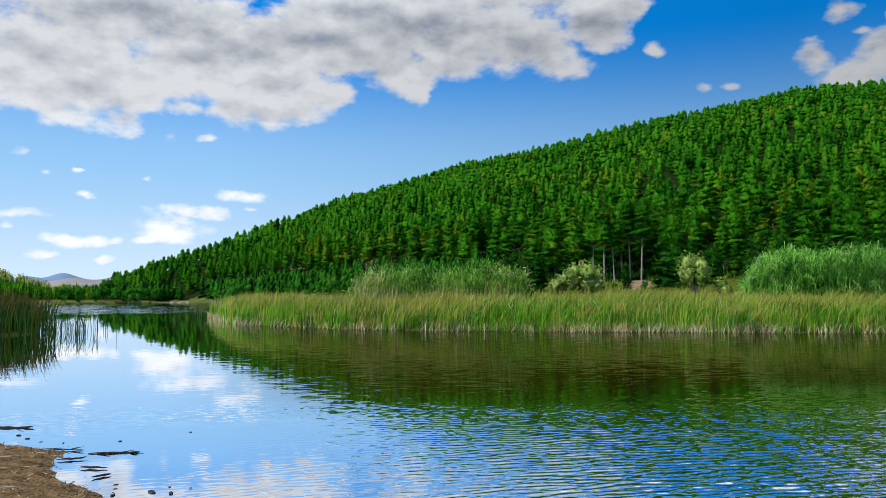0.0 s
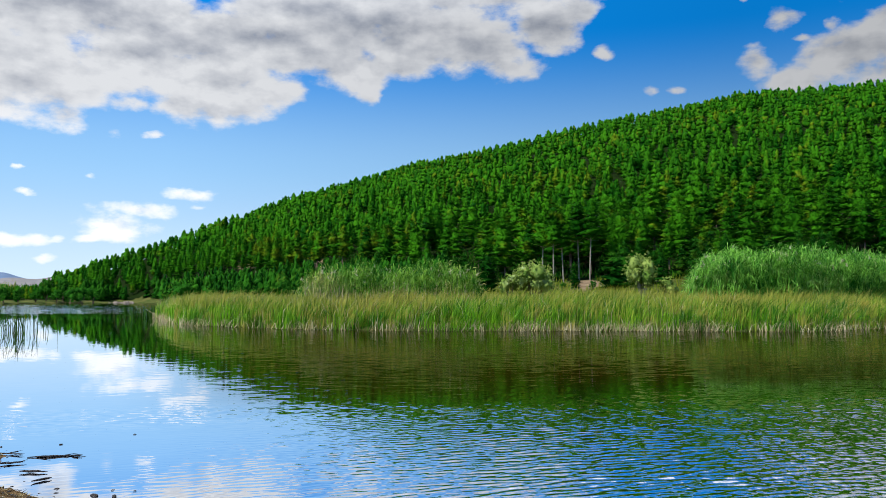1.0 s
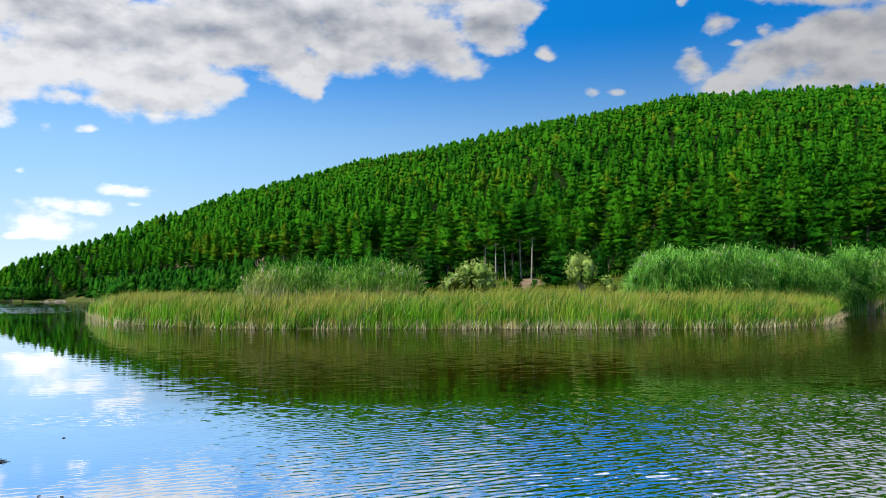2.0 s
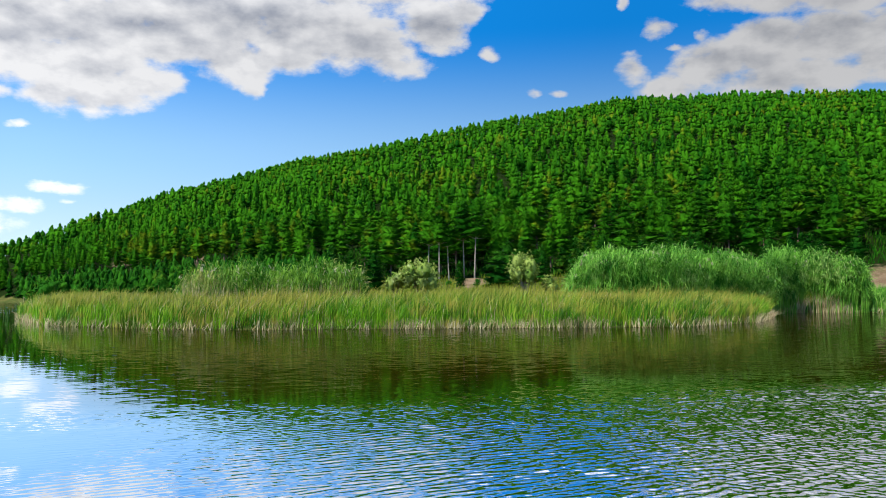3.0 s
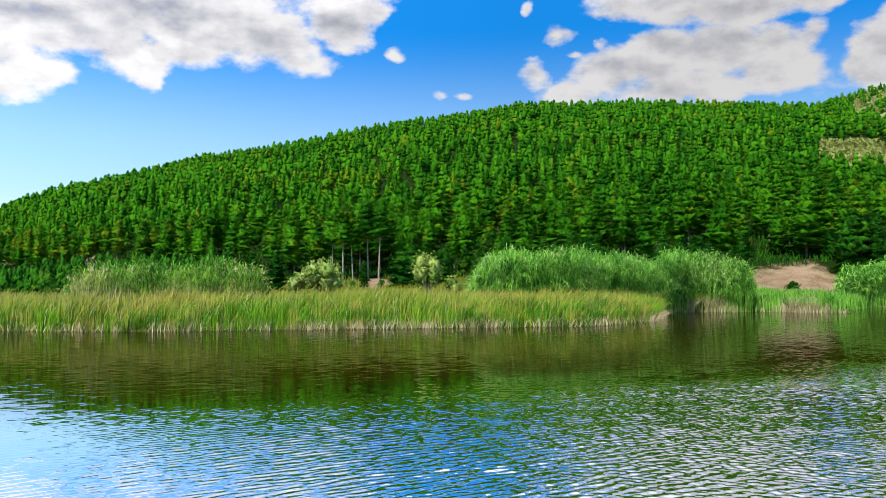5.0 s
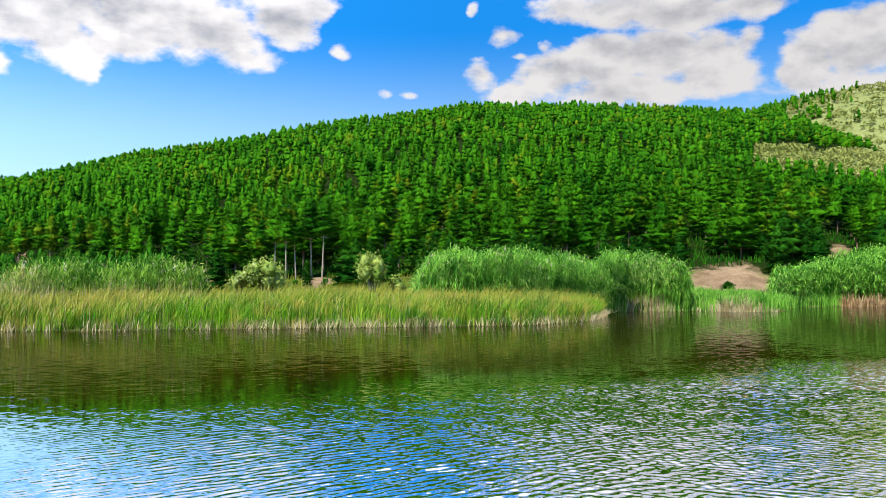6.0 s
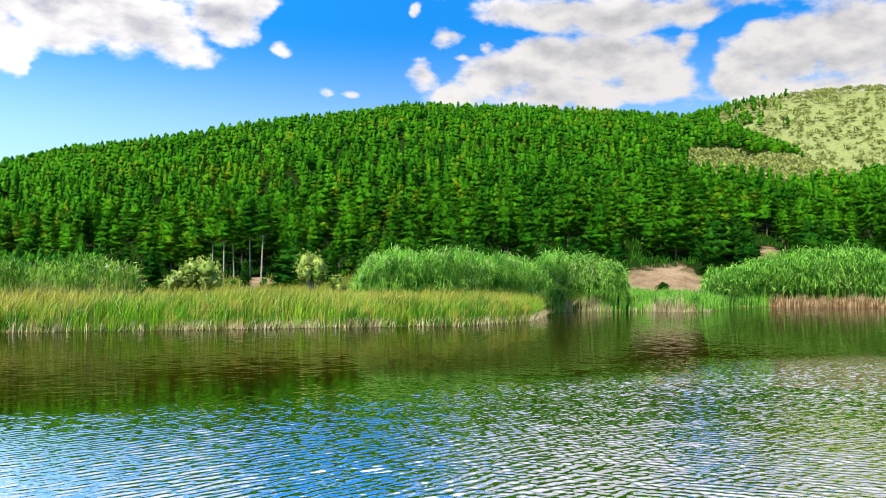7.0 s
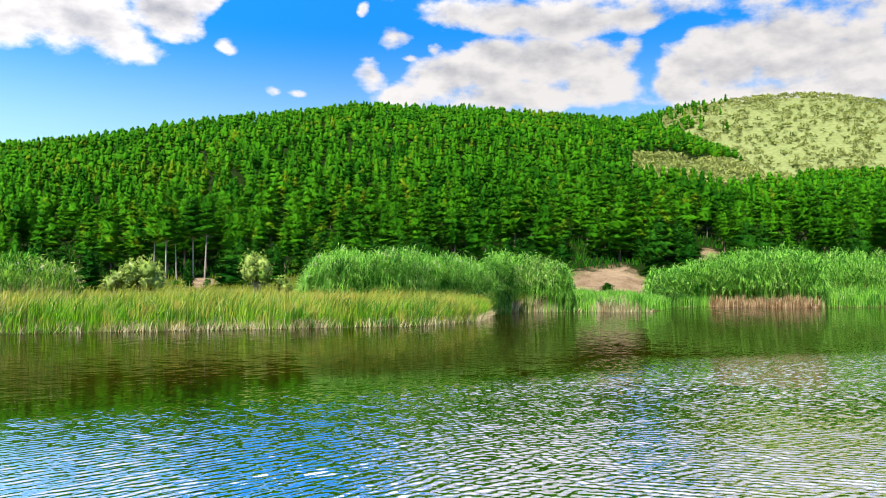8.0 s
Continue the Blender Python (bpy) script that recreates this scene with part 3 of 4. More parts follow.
def join(pieces):
    """Several pieces as one; with normals where any piece has them."""
    vs, fs, ns, n = [], [], [], 0
    shaped = any(len(p) > 2 for p in pieces)
    for v, f, *more in pieces:
        vs.append(v), fs.append(np.asarray(f) + n)
        if shaped:
            ns.append(more[0] if more else vertex_normals(v, np.asarray(f)))
        n += len(v)
    out = (np.concatenate(vs), np.concatenate(fs))
    return out + (np.concatenate(ns),) if shaped else out


def tufts(centres, out, length, width, count, flat=0.5, up=0.25, r=rng, level=1.0, spread=0.2, face=None, loose=0.3, puff=0.5):
    """Pointed sprays of needles or leaves about each centre, reaching outwards."""
    n = len(centres) * count
    c = np.repeat(np.asarray(centres, float), count, 0)
    o = np.repeat(np.asarray(out, float), count, 0)
    d = r.normal(size=(n, 3)) * (1, 1, flat) + o * 0.9 + (0, 0, up)
    d /= np.linalg.norm(d, axis=1)[:, None]
    s = np.cross(d, r.normal(size=(n, 3)) * level + (0, 0, 1.0 - level * 0.5))
    s /= np.linalg.norm(s, axis=1)[:, None] + 1e-9
    ln = (length * r.uniform(0.6, 1.25, n))[:, None]
    wd = (width * r.uniform(0.6, 1.2, n))[:, None]
    off = r.normal(size=(n, 3))
    base = c - d * ln * 0.3 + off * np.reshape(length, (-1, 1)) * spread * (1, 1, min(1.0, flat * 1.5))
    v = np.stack([base - s * wd, base + s * wd, base + d * ln], 1).reshape(-1, 3)
    f = np.arange(n * 3).reshape(-1, 3)
    if face is None:
        return v, f
    # shade the sprays as one rounded crown
    q = np.repeat(np.asarray(face, float), count, 0) + r.normal(size=(n, 3)) * loose + off * puff * (0.5, 0.5, 1.5)
    q /= np.linalg.norm(q, axis=1)[:, None] + 1e-9
    g = np.cross(v[1::3] - v[0::3], v[2::3] - v[0::3])
    f[np.einsum("ij,ij->i", g, q) < 0] = f[np.einsum("ij,ij->i", g, q) < 0][:, ::-1]
    return v, f, np.repeat(q, 3, 0)


def pine_arrays(seed, high=10.0, wide=2.0, bare=0.25, levels=7, arms=7, needles=4, length=0.45, width=0.06, limbs=True, cone=0.5, stout=0.17):
    """A pine: trunk, overlapping whorls of branches that spread like stars, sprays of needles on them, a rounded top."""
    r = np.random.default_rng(seed)
    lean = r.normal(size=2) * 0.025
    path = [(lean[0] * h * high, lean[1] * h * high, h * high) for h in (-0.03, 0.25, 0.5, 0.75, 0.96)]
    wood = [stem_arrays(path, [stout * high / 10, stout * 0.085 * high, stout * 0.06 * high, stout * 0.035 * high, 0.02], 6 if limbs else 4)]
    centres, out, face, rings = [], [], [], []
    step = high * (1 - bare) / levels
    sides = arms * 2
    swell = 1 + 0.16 * np.sin(np.arange(sides) * 2 * math.pi / sides * 2 + r.uniform(0, 7)) + r.normal(size=sides) * 0.07
    for i in range(levels):
        k = i / levels
        h = high * (bare + (1 - bare) * k)
        full = wide * (cone * (1 - k) + (1 - cone) * math.sqrt(1 - k ** 2.0)) * min(1.0, 0.72 + 1.5 * k) * r.uniform(0.84, 1.12)
        a0, tilt = r.uniform(0, 7), r.normal(size=2) * 0.12
        root = np.array([lean[0] * h, lean[1] * h, h])
        skirt, collar = [], []
        for j in range(sides):
            a = a0 + 2 * math.pi * j / sides + r.normal() * 0.5 / arms
            way = np.array([math.cos(a), math.sin(a), 0])
            tipped = j % 2 == 0
            q = full * swell[int(a / (2 * math.pi) * sides) % sides] * (r.uniform(0.80, 1.18) if tipped else r.uniform(0.50, 0.72))
            edge_z = (tilt @ way[:2]) * full + r.normal() * 0.14 * step + (0.06 * step if tipped else 0.26 * step)
            skirt.append(root + way * q + (0, 0, edge_z))
            collar.append(root + way * full * (0.50 if tipped else 0.34) * r.uniform(0.8, 1.2) + (0, 0, step * (0.62 if tipped else 0.50) + edge_z * 0.4))
            if tipped:
                for g in (1.0, 0.74, 0.5)[:3 if needles > 2 else 1]:
                    centres.append(root + way * q * g + (0, 0, edge_z + (1 - g) * step * 0.9))
                    out.append(way), face.append(way * 0.5 + (0, 0, 0.65))
                if limbs and j % 4 == 0:
                    tip = root + way * q * 0.95 + (0, 0, edge_z)
                    wood.append(stem_arrays([root - (0, 0, 0.02 * high), (root + tip) / 2 - (0, 0, 0.08), tip], [0.05, 0.035, 0.012], 3))
        rings += [skirt, collar]
    top = np.array([lean[0] * high, lean[1] * high, high])
    for j in range(4):
        centres.append(top - (0, 0, 0.025 * high * j)), out.append(np.array([0, 0, 1.4])), face.append(np.array([0, 0, 1.0]))
    # underside, then the skirts and collars in turn, then the tip
    v = np.array([p for ring in rings for p in ring] + [top, rings[0][0] * 0 + np.array([0, 0, high * bare + 0.25 * step])])
    f = []
    for s in range(sides):
        f.append(((s + 1) % sides, s, len(v) - 1))
    for i in range(len(rings)):
        for s in range(sides):
            p, q = i * sides + s, i * sides + (s + 1) % sides
            if i == len(rings) - 1:
                f.append((p, q, len(v) - 2))
            else:
                f += [(p, q, q + sides), (p, q + sides, p + sides)]
    shade = vertex_normals(v, np.array(f)) + r.normal(size=v.shape) * 0.10
    hull = (v, np.array(f), shade / (np.linalg.norm(shade, axis=1)[:, None] + 1e-9))
    return join(wood), join([hull, tufts(centres, out, length, width, max(1, needles), 0.35, 0.16, r, 0.6, 0.45, face, 0.25, 0.35)])


def bush_arrays(seed, high, wide, clumps=60, leaves=10, length=0.35, width=0.09, base=0.15, lobes=6, low=0.0):
    """A round bush or small tree: several lobes of leaf clumps on a forked stem."""
    r = np.random.default_rng(seed)
    wood, centres, out, hearts = [], [], [], []
    for j in range(lobes):
        a = 2 * math.pi * j / lobes + r.normal() * 0.3
        q = wide * 0.5 * r.uniform(0.35, 0.7) if j else 0.0
        mid = np.array([math.cos(a) * q, math.sin(a) * q, high * (r.uniform(base + 0.28, 0.72) if j % 2 else r.uniform(0.28 + low, 0.5 + low * 0.5))]) if j else np.array([0, 0, high * 0.68])
        size = np.array([wide * 0.27, wide * 0.27, high * 0.24]) * r.uniform(0.85, 1.2)
        wood.append(stem_arrays([(0, 0, -0.1), mid * (0.4, 0.4, 0.45), mid], [0.05 * high / 3, 0.035 * high / 3, 0.012], 4))
        p = r.normal(size=(clumps // lobes, 3))
        p /= np.linalg.norm(p, axis=1)[:, None]
        centres.append(mid + p * size * r.uniform(0.55, 1.05, (len(p), 1)))
        out.append(p)
        if clumps < 100:
            continue
        ring = [mid + size * 0.54 * np.array([math.cos(u) * math.cos(e), math.sin(u) * math.cos(e), math.sin(e)]) * (1 + 0.22 * math.sin(3 * u + 5 * e + j)) for e in (-1.3, -0.6, 0.0, 0.6, 1.3) for u in np.arange(8) * math.pi / 4]
        hearts.append((np.array(ring), np.array([q for i in range(4) for s in range(8) for q in ((i * 8 + s, i * 8 + (s + 1) % 8, i * 8 + 8 + (s + 1) % 8), (i * 8 + s, i * 8 + 8 + (s + 1) % 8, i * 8 + 8 + s))])))
    c, o = np.concatenate(centres), np.concatenate(out)
    whole = (c - (0, 0, high * 0.45)) / (wide * 0.5, wide * 0.5, high * 0.5)
    return join(wood), join(hearts + [tufts(c, o, length, width, leaves, 0.8, 0.15, r, 1.0, 0.2, o * 0.7 + whole * 0.6 + (0, 0, 0.25))])


def blades(x, y, z, high, width, bend, lean_x=0.0, r=rng, steps=2):
    """Upright grass-like leaves that bend over: one per place."""
    n = len(x)
    a = r.uniform(0, 2 * math.pi, n)
    face = r.uniform(0, math.pi, n)
    s = np.stack([np.cos(face), np.sin(face), 0 * face], 1) * np.broadcast_to(width, (n,))[:, None] * 0.5
    go = np.stack([np.cos(a) + lean_x, np.sin(a) * 0.8, 0 * a], 1) * (np.broadcast_to(bend, (n,)) * r.uniform(0.2, 1.3, n) * high)[:, None]
    p0 = np.stack([x, y, z], 1)
    rows = []
    for k in range(steps):
        t = k / steps
        p = p0 + go * t * t + np.stack([0 * x, 0 * x, high * t * (1 - 0.18 * t * t)], 1)
        w = 1.0 if k == 0 else 0.9
        rows += [p - s * w, p + s * w]
    rows.append(p0 + go + np.stack([0 * x, 0 * x, high * 0.82], 1))
    v = np.stack(rows, 1).reshape(-1, 3)
    m = 2 * steps + 1
    k = np.arange(n)[:, None] * m
    f = []
    for i in range(steps - 1):
        f += [k + (2 * i, 2 * i + 1, 2 * i + 3), k + (2 * i, 2 * i + 3, 2 * i + 2)]
    f.append(k + (2 * steps - 2, 2 * steps - 1, 2 * steps))
    return v, np.concatenate(f, 1).reshape(-1, 3)


def reed_arrays(x, y, z, high, leaves, r, lean_x=0.25, leaf_len=0.7, leaf_wide=0.03):
    """Tall reeds: a thin cane each, with long leaves that hang over to one side."""
    n = len(x)
    cane = blades(x, y, z, high, 0.032, 0.10, lean_x, r, 3)
    k = n * leaves
    t = np.tile(np.linspace(0.34, 0.98, leaves), n) + r.normal(size=k) * 0.03
    bx, by, bz, bh = (np.repeat(q, leaves) for q in (x, y, z, high))
    a = r.uniform(0, 2 * math.pi, k)
    way = np.stack([np.cos(a) + lean_x * 1.5, np.sin(a), 0 * a], 1)
    way /= np.linalg.norm(way, axis=1)[:, None] + 1e-9
    ln = (leaf_len * r.uniform(0.6, 1.3, k))[:, None]
    p0 = np.stack([bx + lean_x * 0.1 * bh * t * t + r.normal(size=k) * 0.05, by + r.normal(size=k) * 0.05, bz + bh * np.clip(t, 0, 0.98) * 0.93], 1)
    s = np.stack([-way[:, 1], way[:, 0], r.normal(size=k) * 0.6], 1) * leaf_wide
    p1 = p0 + way * ln * 0.32 + np.array([0, 0, 1]) * ln * 0.50
    p2 = p0 + way * ln * 0.78 + np.array([0, 0, 1]) * ln * r.uniform(-0.25, 0.75, (k, 1))
    v = np.stack([p0 - s * 0.5, p0 + s * 0.5, p1 - s, p1 + s, p2], 1).reshape(-1, 3)
    i = np.arange(k)[:, None] * 5
    f = np.concatenate([i + (0, 1, 3), i + (0, 3, 2), i + (2, 3, 4)], 1).reshape(-1, 3)
    return join([cane, (v, f)])


def stuff(name, arrays, mat, label, category):
    return tagged(new(name, leafy(name, arrays, mat)), label, category, kind="stuff")


def polar(b, d):
    a = np.radians(b)
    return np.sin(a) * d, np.cos(a) * d


# ------------------------------------------------------------------ pine wood on the hill
def wood_places(step, seed, nearest, furthest, upto=70.0):
    """Jittered places of trees on the wooded slopes, with distance and bearing."""
    r = np.random.default_rng(seed)
    xs, ys = np.meshgrid(np.arange(-500, 520, step), np.arange(-300, 560, step))
    u = xs.ravel() + r.uniform(-0.48, 0.48, xs.size) * step
    w = ys.ravel() + r.uniform(-0.48, 0.48, xs.size) * step
    x, y = u * math.cos(0.55) - w * math.sin(0.55), u * math.sin(0.55) + w * math.cos(0.55)
    d, b = np.hypot(x, y), np.degrees(np.arctan2(x, y))
    foot, crest = np.interp(b, BEARING, FOOT), np.interp(b, BEARING, CREST)
    ok = (d > foot + 1) & (d < crest + np.where(b < 4, 30, 14)) & (b > -22.6) & (b < upto) & (d >= nearest) & (d < furthest)
    x, y, d, b = x[ok], y[ok], d[ok], b[ok]
    ok = (shore_distance(x, y) > 3) & ~in_clearing(x, y)
    ok &= ~((b > 48.7) & (b < 50.1) & (d < 141)) & ~((b > 10.9) & (b < 14.9) & (d < 125))
    ok &= ~((np.abs(b + 9.6) < 1.3) & (np.abs(d - 214) < 7))
    x, y, d, b = x[ok], y[ok], d[ok], b[ok]
    return x, y, land(x, y), d, b, d - np.interp(b, BEARING, FOOT)


def tree_scale(x, y):
    """Trees grow smaller up the slope and towards the far arm of the lake."""
    d, b = np.hypot(x, y), np.degrees(np.arctan2(x, y))
    return np.interp(d, (115, 150, 200, 250, 450), (1.0, 0.96, 0.88, 0.82, 0.78)) * np.interp(b, (-22, -14, -6, 4), (0.72, 0.74, 0.86, 1.0))


tx, ty, tz, td, tb, tin = (np.concatenate(q) for q in zip(wood_places(4.4, 3, 0, 175), wood_places(4.4, 4, 175, 260), wood_places(4.5, 5, 260, 470), wood_places(4.2, 6, 190, 400, 3.0)))
order = np.argsort(tin + np.where((tb < -20) | (tb > 62), 500, 0) + td * 0.12)
edge, rest = order[:240], order[240:]
# the wood's edge: single pines
PINES = []
for i in range(7):
    wood, crown = pine_arrays(100 + i, 10.0, (2.3, 2.6, 2.1, 2.8, 2.4, 2.0, 2.7)[i], (0.26, 0.10, 0.34, 0.16, 0.08, 0.30, 0.14)[i], (9, 11, 8, 10, 11, 8, 10)[i], 7, 6, 0.48, 0.055, True, (0.5, 0.85, 0.4, 0.7, 0.9, 0.45, 0.6)[i])
    PINES.append((mesh_from("trunk", *wood, BARK), leafy("crown", crown, PINE)))
first = []
for n, i in enumerate(edge):
    size, turn = float(rng.uniform(0.60, 1.18) * tree_scale(tx[i], ty[i])), float(rng.uniform(0, 360))
    m = pose(tx[i], ty[i], tz[i], 0, 0, turn)
    if n < len(PINES):
        ob = thing("pine_tree", "tall dark green pine with a bare trunk at the wood's edge", "tree", "pines at the edge of the wood")
        part("trunk", PINES[n][0], ob, "grey-brown bark")
        part("crown", PINES[n][1], ob)
        first.append(ob)
    else:
        ob = copy_thing(first[int(rng.integers(len(first)))], m)
    ob.matrix_basis = m @ Matrix.Diagonal((size, size, size, 1))


# tall bare-stemmed pines where a path enters the wood
for i, (pb, pd, high) in enumerate([(11.5, 119, 11.5), (12.2, 120, 10.5), (13.3, 122, 12.0), (14.05, 121, 12.5), (10.7, 123, 11.0)]):
    wood, crown = pine_arrays(150 + i, high, 2.0, 0.50, 7, 7, 6, 0.48, 0.055, True, 0.4, 0.11)
    px, py = (float(q) for q in polar(pb, pd))
    ob = thing("pine_tree", "tall pine with a long bare pale stem beside the path", "tree", "bare-stemmed pines by the path", at=(px, py, height_at(px, py)))
    part("trunk", mesh_from("trunk", *wood, PALE_BARK), ob, "pale bare stem")
    part("crown", leafy("crown", crown, PINE), ob)


def forest(name, index, kinds, label, mat, low=0.55, high=1.2, slope=True):
    """Many trees as one mesh."""
    r = np.random.default_rng(11)
    pieces = []
    pick = r.integers(len(kinds), size=len(index))
    for k, (v, f, *more) in enumerate(kinds):
        ids = index[pick == k]
        if not len(ids):
            continue
        a, s = r.uniform(0, 2 * math.pi, len(ids)), r.uniform(low, high, len(ids)) * (tree_scale(tx[ids], ty[ids]) if slope else 1.0)
        c, q = (np.cos(a) * s)[:, None], (np.sin(a) * s)[:, None]
        w = np.stack([c * v[:, 0] - q * v[:, 1] + tx[ids][:, None], q * v[:, 0] + c * v[:, 1] + ty[ids][:, None], s[:, None] * v[:, 2] + tz[ids][:, None]], 2)
        c, q = np.cos(a)[:, None], np.sin(a)[:, None]
        shade = [np.stack([c * m[:, 0] - q * m[:, 1], q * m[:, 0] + c * m[:, 1], np.broadcast_to(m[:, 2], (len(ids), len(m)))], 2).reshape(-1, 3) for m in more]
        pieces.append((w.reshape(-1, 3), (f[None] + (np.arange(len(ids)) * len(v))[:, None, None]).reshape(-1, 3), *shade))
    return stuff(name, join(pieces), mat, label, "forest")


near, mid, far_ = rest[td[rest] < 175], rest[(td[rest] >= 175) & (td[rest] < 260)], rest[td[rest] >= 260]
near_kinds = [pine_arrays(200 + i, 9.3, rng.uniform(2.1, 2.6), rng.uniform(0.12, 0.28), 8, 7, 3, 0.42, 0.055, False, rng.uniform(0.5, 0.85)) for i in range(8)]
forest("pine_wood_crowns", near, [k[1] for k in near_kinds], "dense dark green pine crowns low on the slope", PINE, 0.64, 1.14)
forest("pine_wood_trunks", near, [k[0] for k in near_kinds], "bare pine trunks standing close together", BARK, 0.64, 1.14)
forest("pine_wood_middle", mid, [pine_arrays(300 + i, 8.9, rng.uniform(2.2, 2.7), 0.22, 6, 6, 2, 0.5, 0.08, False, rng.uniform(0.5, 0.85))[1] for i in range(8)], "dense green pine wood on the middle slope", PINE, 0.64, 1.12)
forest("pine_wood_upper", far_, [pine_arrays(400 + i, 8.4, rng.uniform(2.2, 2.8), 0.32, 4, 5, 1, 0.7, 0.12, False, rng.uniform(0.5, 0.85))[1] for i in range(8)], "dense green pine wood up to the ridge", PINE, 0.64, 1.12)

# young growth below the wood, where the slope meets the lake's far arm
r = np.random.default_rng(21)
yb, yf = r.uniform(-21, 4, 820), r.uniform(0, 1, 820) ** 0.8
yd = np.interp(yb, BEARING, FOOT) - 2 - 34 * yf * np.clip((yb + 21) / 8, 0.1, 1)
tx, ty = polar(yb, yd)
keep = shore_distance(tx, ty) > 3
tx, ty = tx[keep], ty[keep]
tz = land(tx, ty)
forest("young_wood", np.arange(len(tx)), [pine_arrays(500 + i, 4.6, 1.5, 0.02, 4, 4, 1, 0.5, 0.12, False, 0.7)[1] for i in range(4)], "low dense young pines below the tall wood", PINE_YOUNG, 0.6, 1.15, False)

# scrub on the sunny second hill
r = np.random.default_rng(22)
sb, sdist = r.uniform(42, 76, 5200), r.uniform(560, 1040, 5200)
sx, sy = polar(sb, sdist)
tx, ty, tz = sx, sy, land(sx, sy)
keep = sdist > np.interp(sb, BEARING, CREST) + 45
tx, ty, tz = tx[keep], ty[keep], tz[keep]
scrub_kinds = [bush_arrays(600 + i, 4.2, 6.5, 10, 3, 2.0, 0.6, lobes=5)[1] for i in range(5)]
dotted = r.random(len(tx)) < 0.05 + 0.06 * wrap_noise(tx, ty, 60)
forest("hill_scrub", np.flatnonzero(~dotted), scrub_kinds, "pale yellow-green trees and scrub on a sunlit hill", SCRUB, 0.6, 1.2, False)
forest("hill_trees", np.flatnonzero(dotted), scrub_kinds, "greener trees dotted over a sunlit hill", SCRUB_DARK, 0.7, 1.2, False)
# pines along the near flank of the second hill
sb = r.uniform(44.2, 51.0, 420)
sx, sy = polar(sb, r.uniform(780, 1000, 420))
keep = r.random(420) < 1.15 - (sb - 44.2) / 6.0
tx, ty = sx[keep], sy[keep]
tz = land(tx, ty)
forest("hill_pines", np.arange(len(tx)), [pine_arrays(620 + i, 9.0, 2.8, 0.1, 4, 4, 1, 1.2, 0.30, False, 0.4)[1] for i in range(4)], "dark pines on the flank of the far hill", PINE, 0.7, 1.2, False)
# bright scrub in the clearing
sb, sdist = r.uniform(43.2, 55.2, 1500), r.uniform(170, 400, 1500)
sx, sy = polar(sb, sdist)
keep = in_clearing(sx, sy) & (angle_up(sx, sy, 3.0) > np.interp(sb, CLEAR_B, CLEAR_LOW) - 0.8)
tx, ty = sx[keep], sy[keep]
tz = land(tx, ty)
forest("clearing_scrub", np.arange(len(tx)), scrub_kinds, "pale sunlit scrub in a clearing of the wood", SCRUB, 0.35, 0.7, False)

# wooded spur on the other side of the lake
r = np.random.default_rng(23)
lb, ld = r.uniform(-38, -21.8, 1700), r.uniform(0, 1, 1700) ** 1.5
ld = np.interp(lb, BEARING, FOOT) - 3 + ld * 190
tx, ty = polar(lb, ld)
keep = shore_distance(tx, ty) > 4
tx, ty = tx[keep], ty[keep]
tz = land(tx, ty)
# same pines on the spur's top in the pale leaf colour, painted as sunlit
sunny = (ld[keep] > 285) & (lb[keep] < -24.8)
far_kinds = [pine_arrays(700 + i, 9.0, 2.2, 0.02, 3, 3, 1, 1.2, 0.30, False, 0.7)[1] for i in range(4)]
forest("far_wood", np.flatnonzero(~sunny), far_kinds, "dark pine wood on the far shore", PINE, 0.20, 0.36, False)
forest("far_wood", np.flatnonzero(sunny), far_kinds, "sunlit yellow-green trees on top of the far spur", SCRUB, 0.32, 0.55, False)


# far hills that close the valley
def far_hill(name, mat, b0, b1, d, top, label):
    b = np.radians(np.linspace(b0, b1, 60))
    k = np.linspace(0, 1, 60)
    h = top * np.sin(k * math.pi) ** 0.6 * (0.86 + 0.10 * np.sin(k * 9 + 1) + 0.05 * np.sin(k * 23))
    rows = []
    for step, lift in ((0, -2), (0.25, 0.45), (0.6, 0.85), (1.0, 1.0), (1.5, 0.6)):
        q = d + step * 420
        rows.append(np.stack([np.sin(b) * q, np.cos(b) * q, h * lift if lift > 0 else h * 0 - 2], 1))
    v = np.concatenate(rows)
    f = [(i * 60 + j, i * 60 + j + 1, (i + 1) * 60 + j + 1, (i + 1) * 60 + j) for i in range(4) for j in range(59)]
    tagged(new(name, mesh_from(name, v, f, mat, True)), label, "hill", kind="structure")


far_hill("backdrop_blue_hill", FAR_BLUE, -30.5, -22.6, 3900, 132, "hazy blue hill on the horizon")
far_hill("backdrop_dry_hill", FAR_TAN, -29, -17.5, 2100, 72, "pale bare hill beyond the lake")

# ------------------------------------------------------------------ bushes and saplings
def bush(name, label, seed, x, y, high, wide, mat, clumps, leaves, length, width, bark=BARK, group="", lobes=6, low=0.0):
    ob = thing(name, label, "bush" if "shrub" in name or "bush" in name else "tree", group, at=(x, y, height_at(x, y)))
    wood, crown = bush_arrays(seed, high, wide, clumps, leaves, length, width, lobes=lobes, low=low)
    part("trunk", mesh_from("trunk", *wood, bark), ob)
    part("crown", leafy("crown", crown, mat), ob)
    return ob


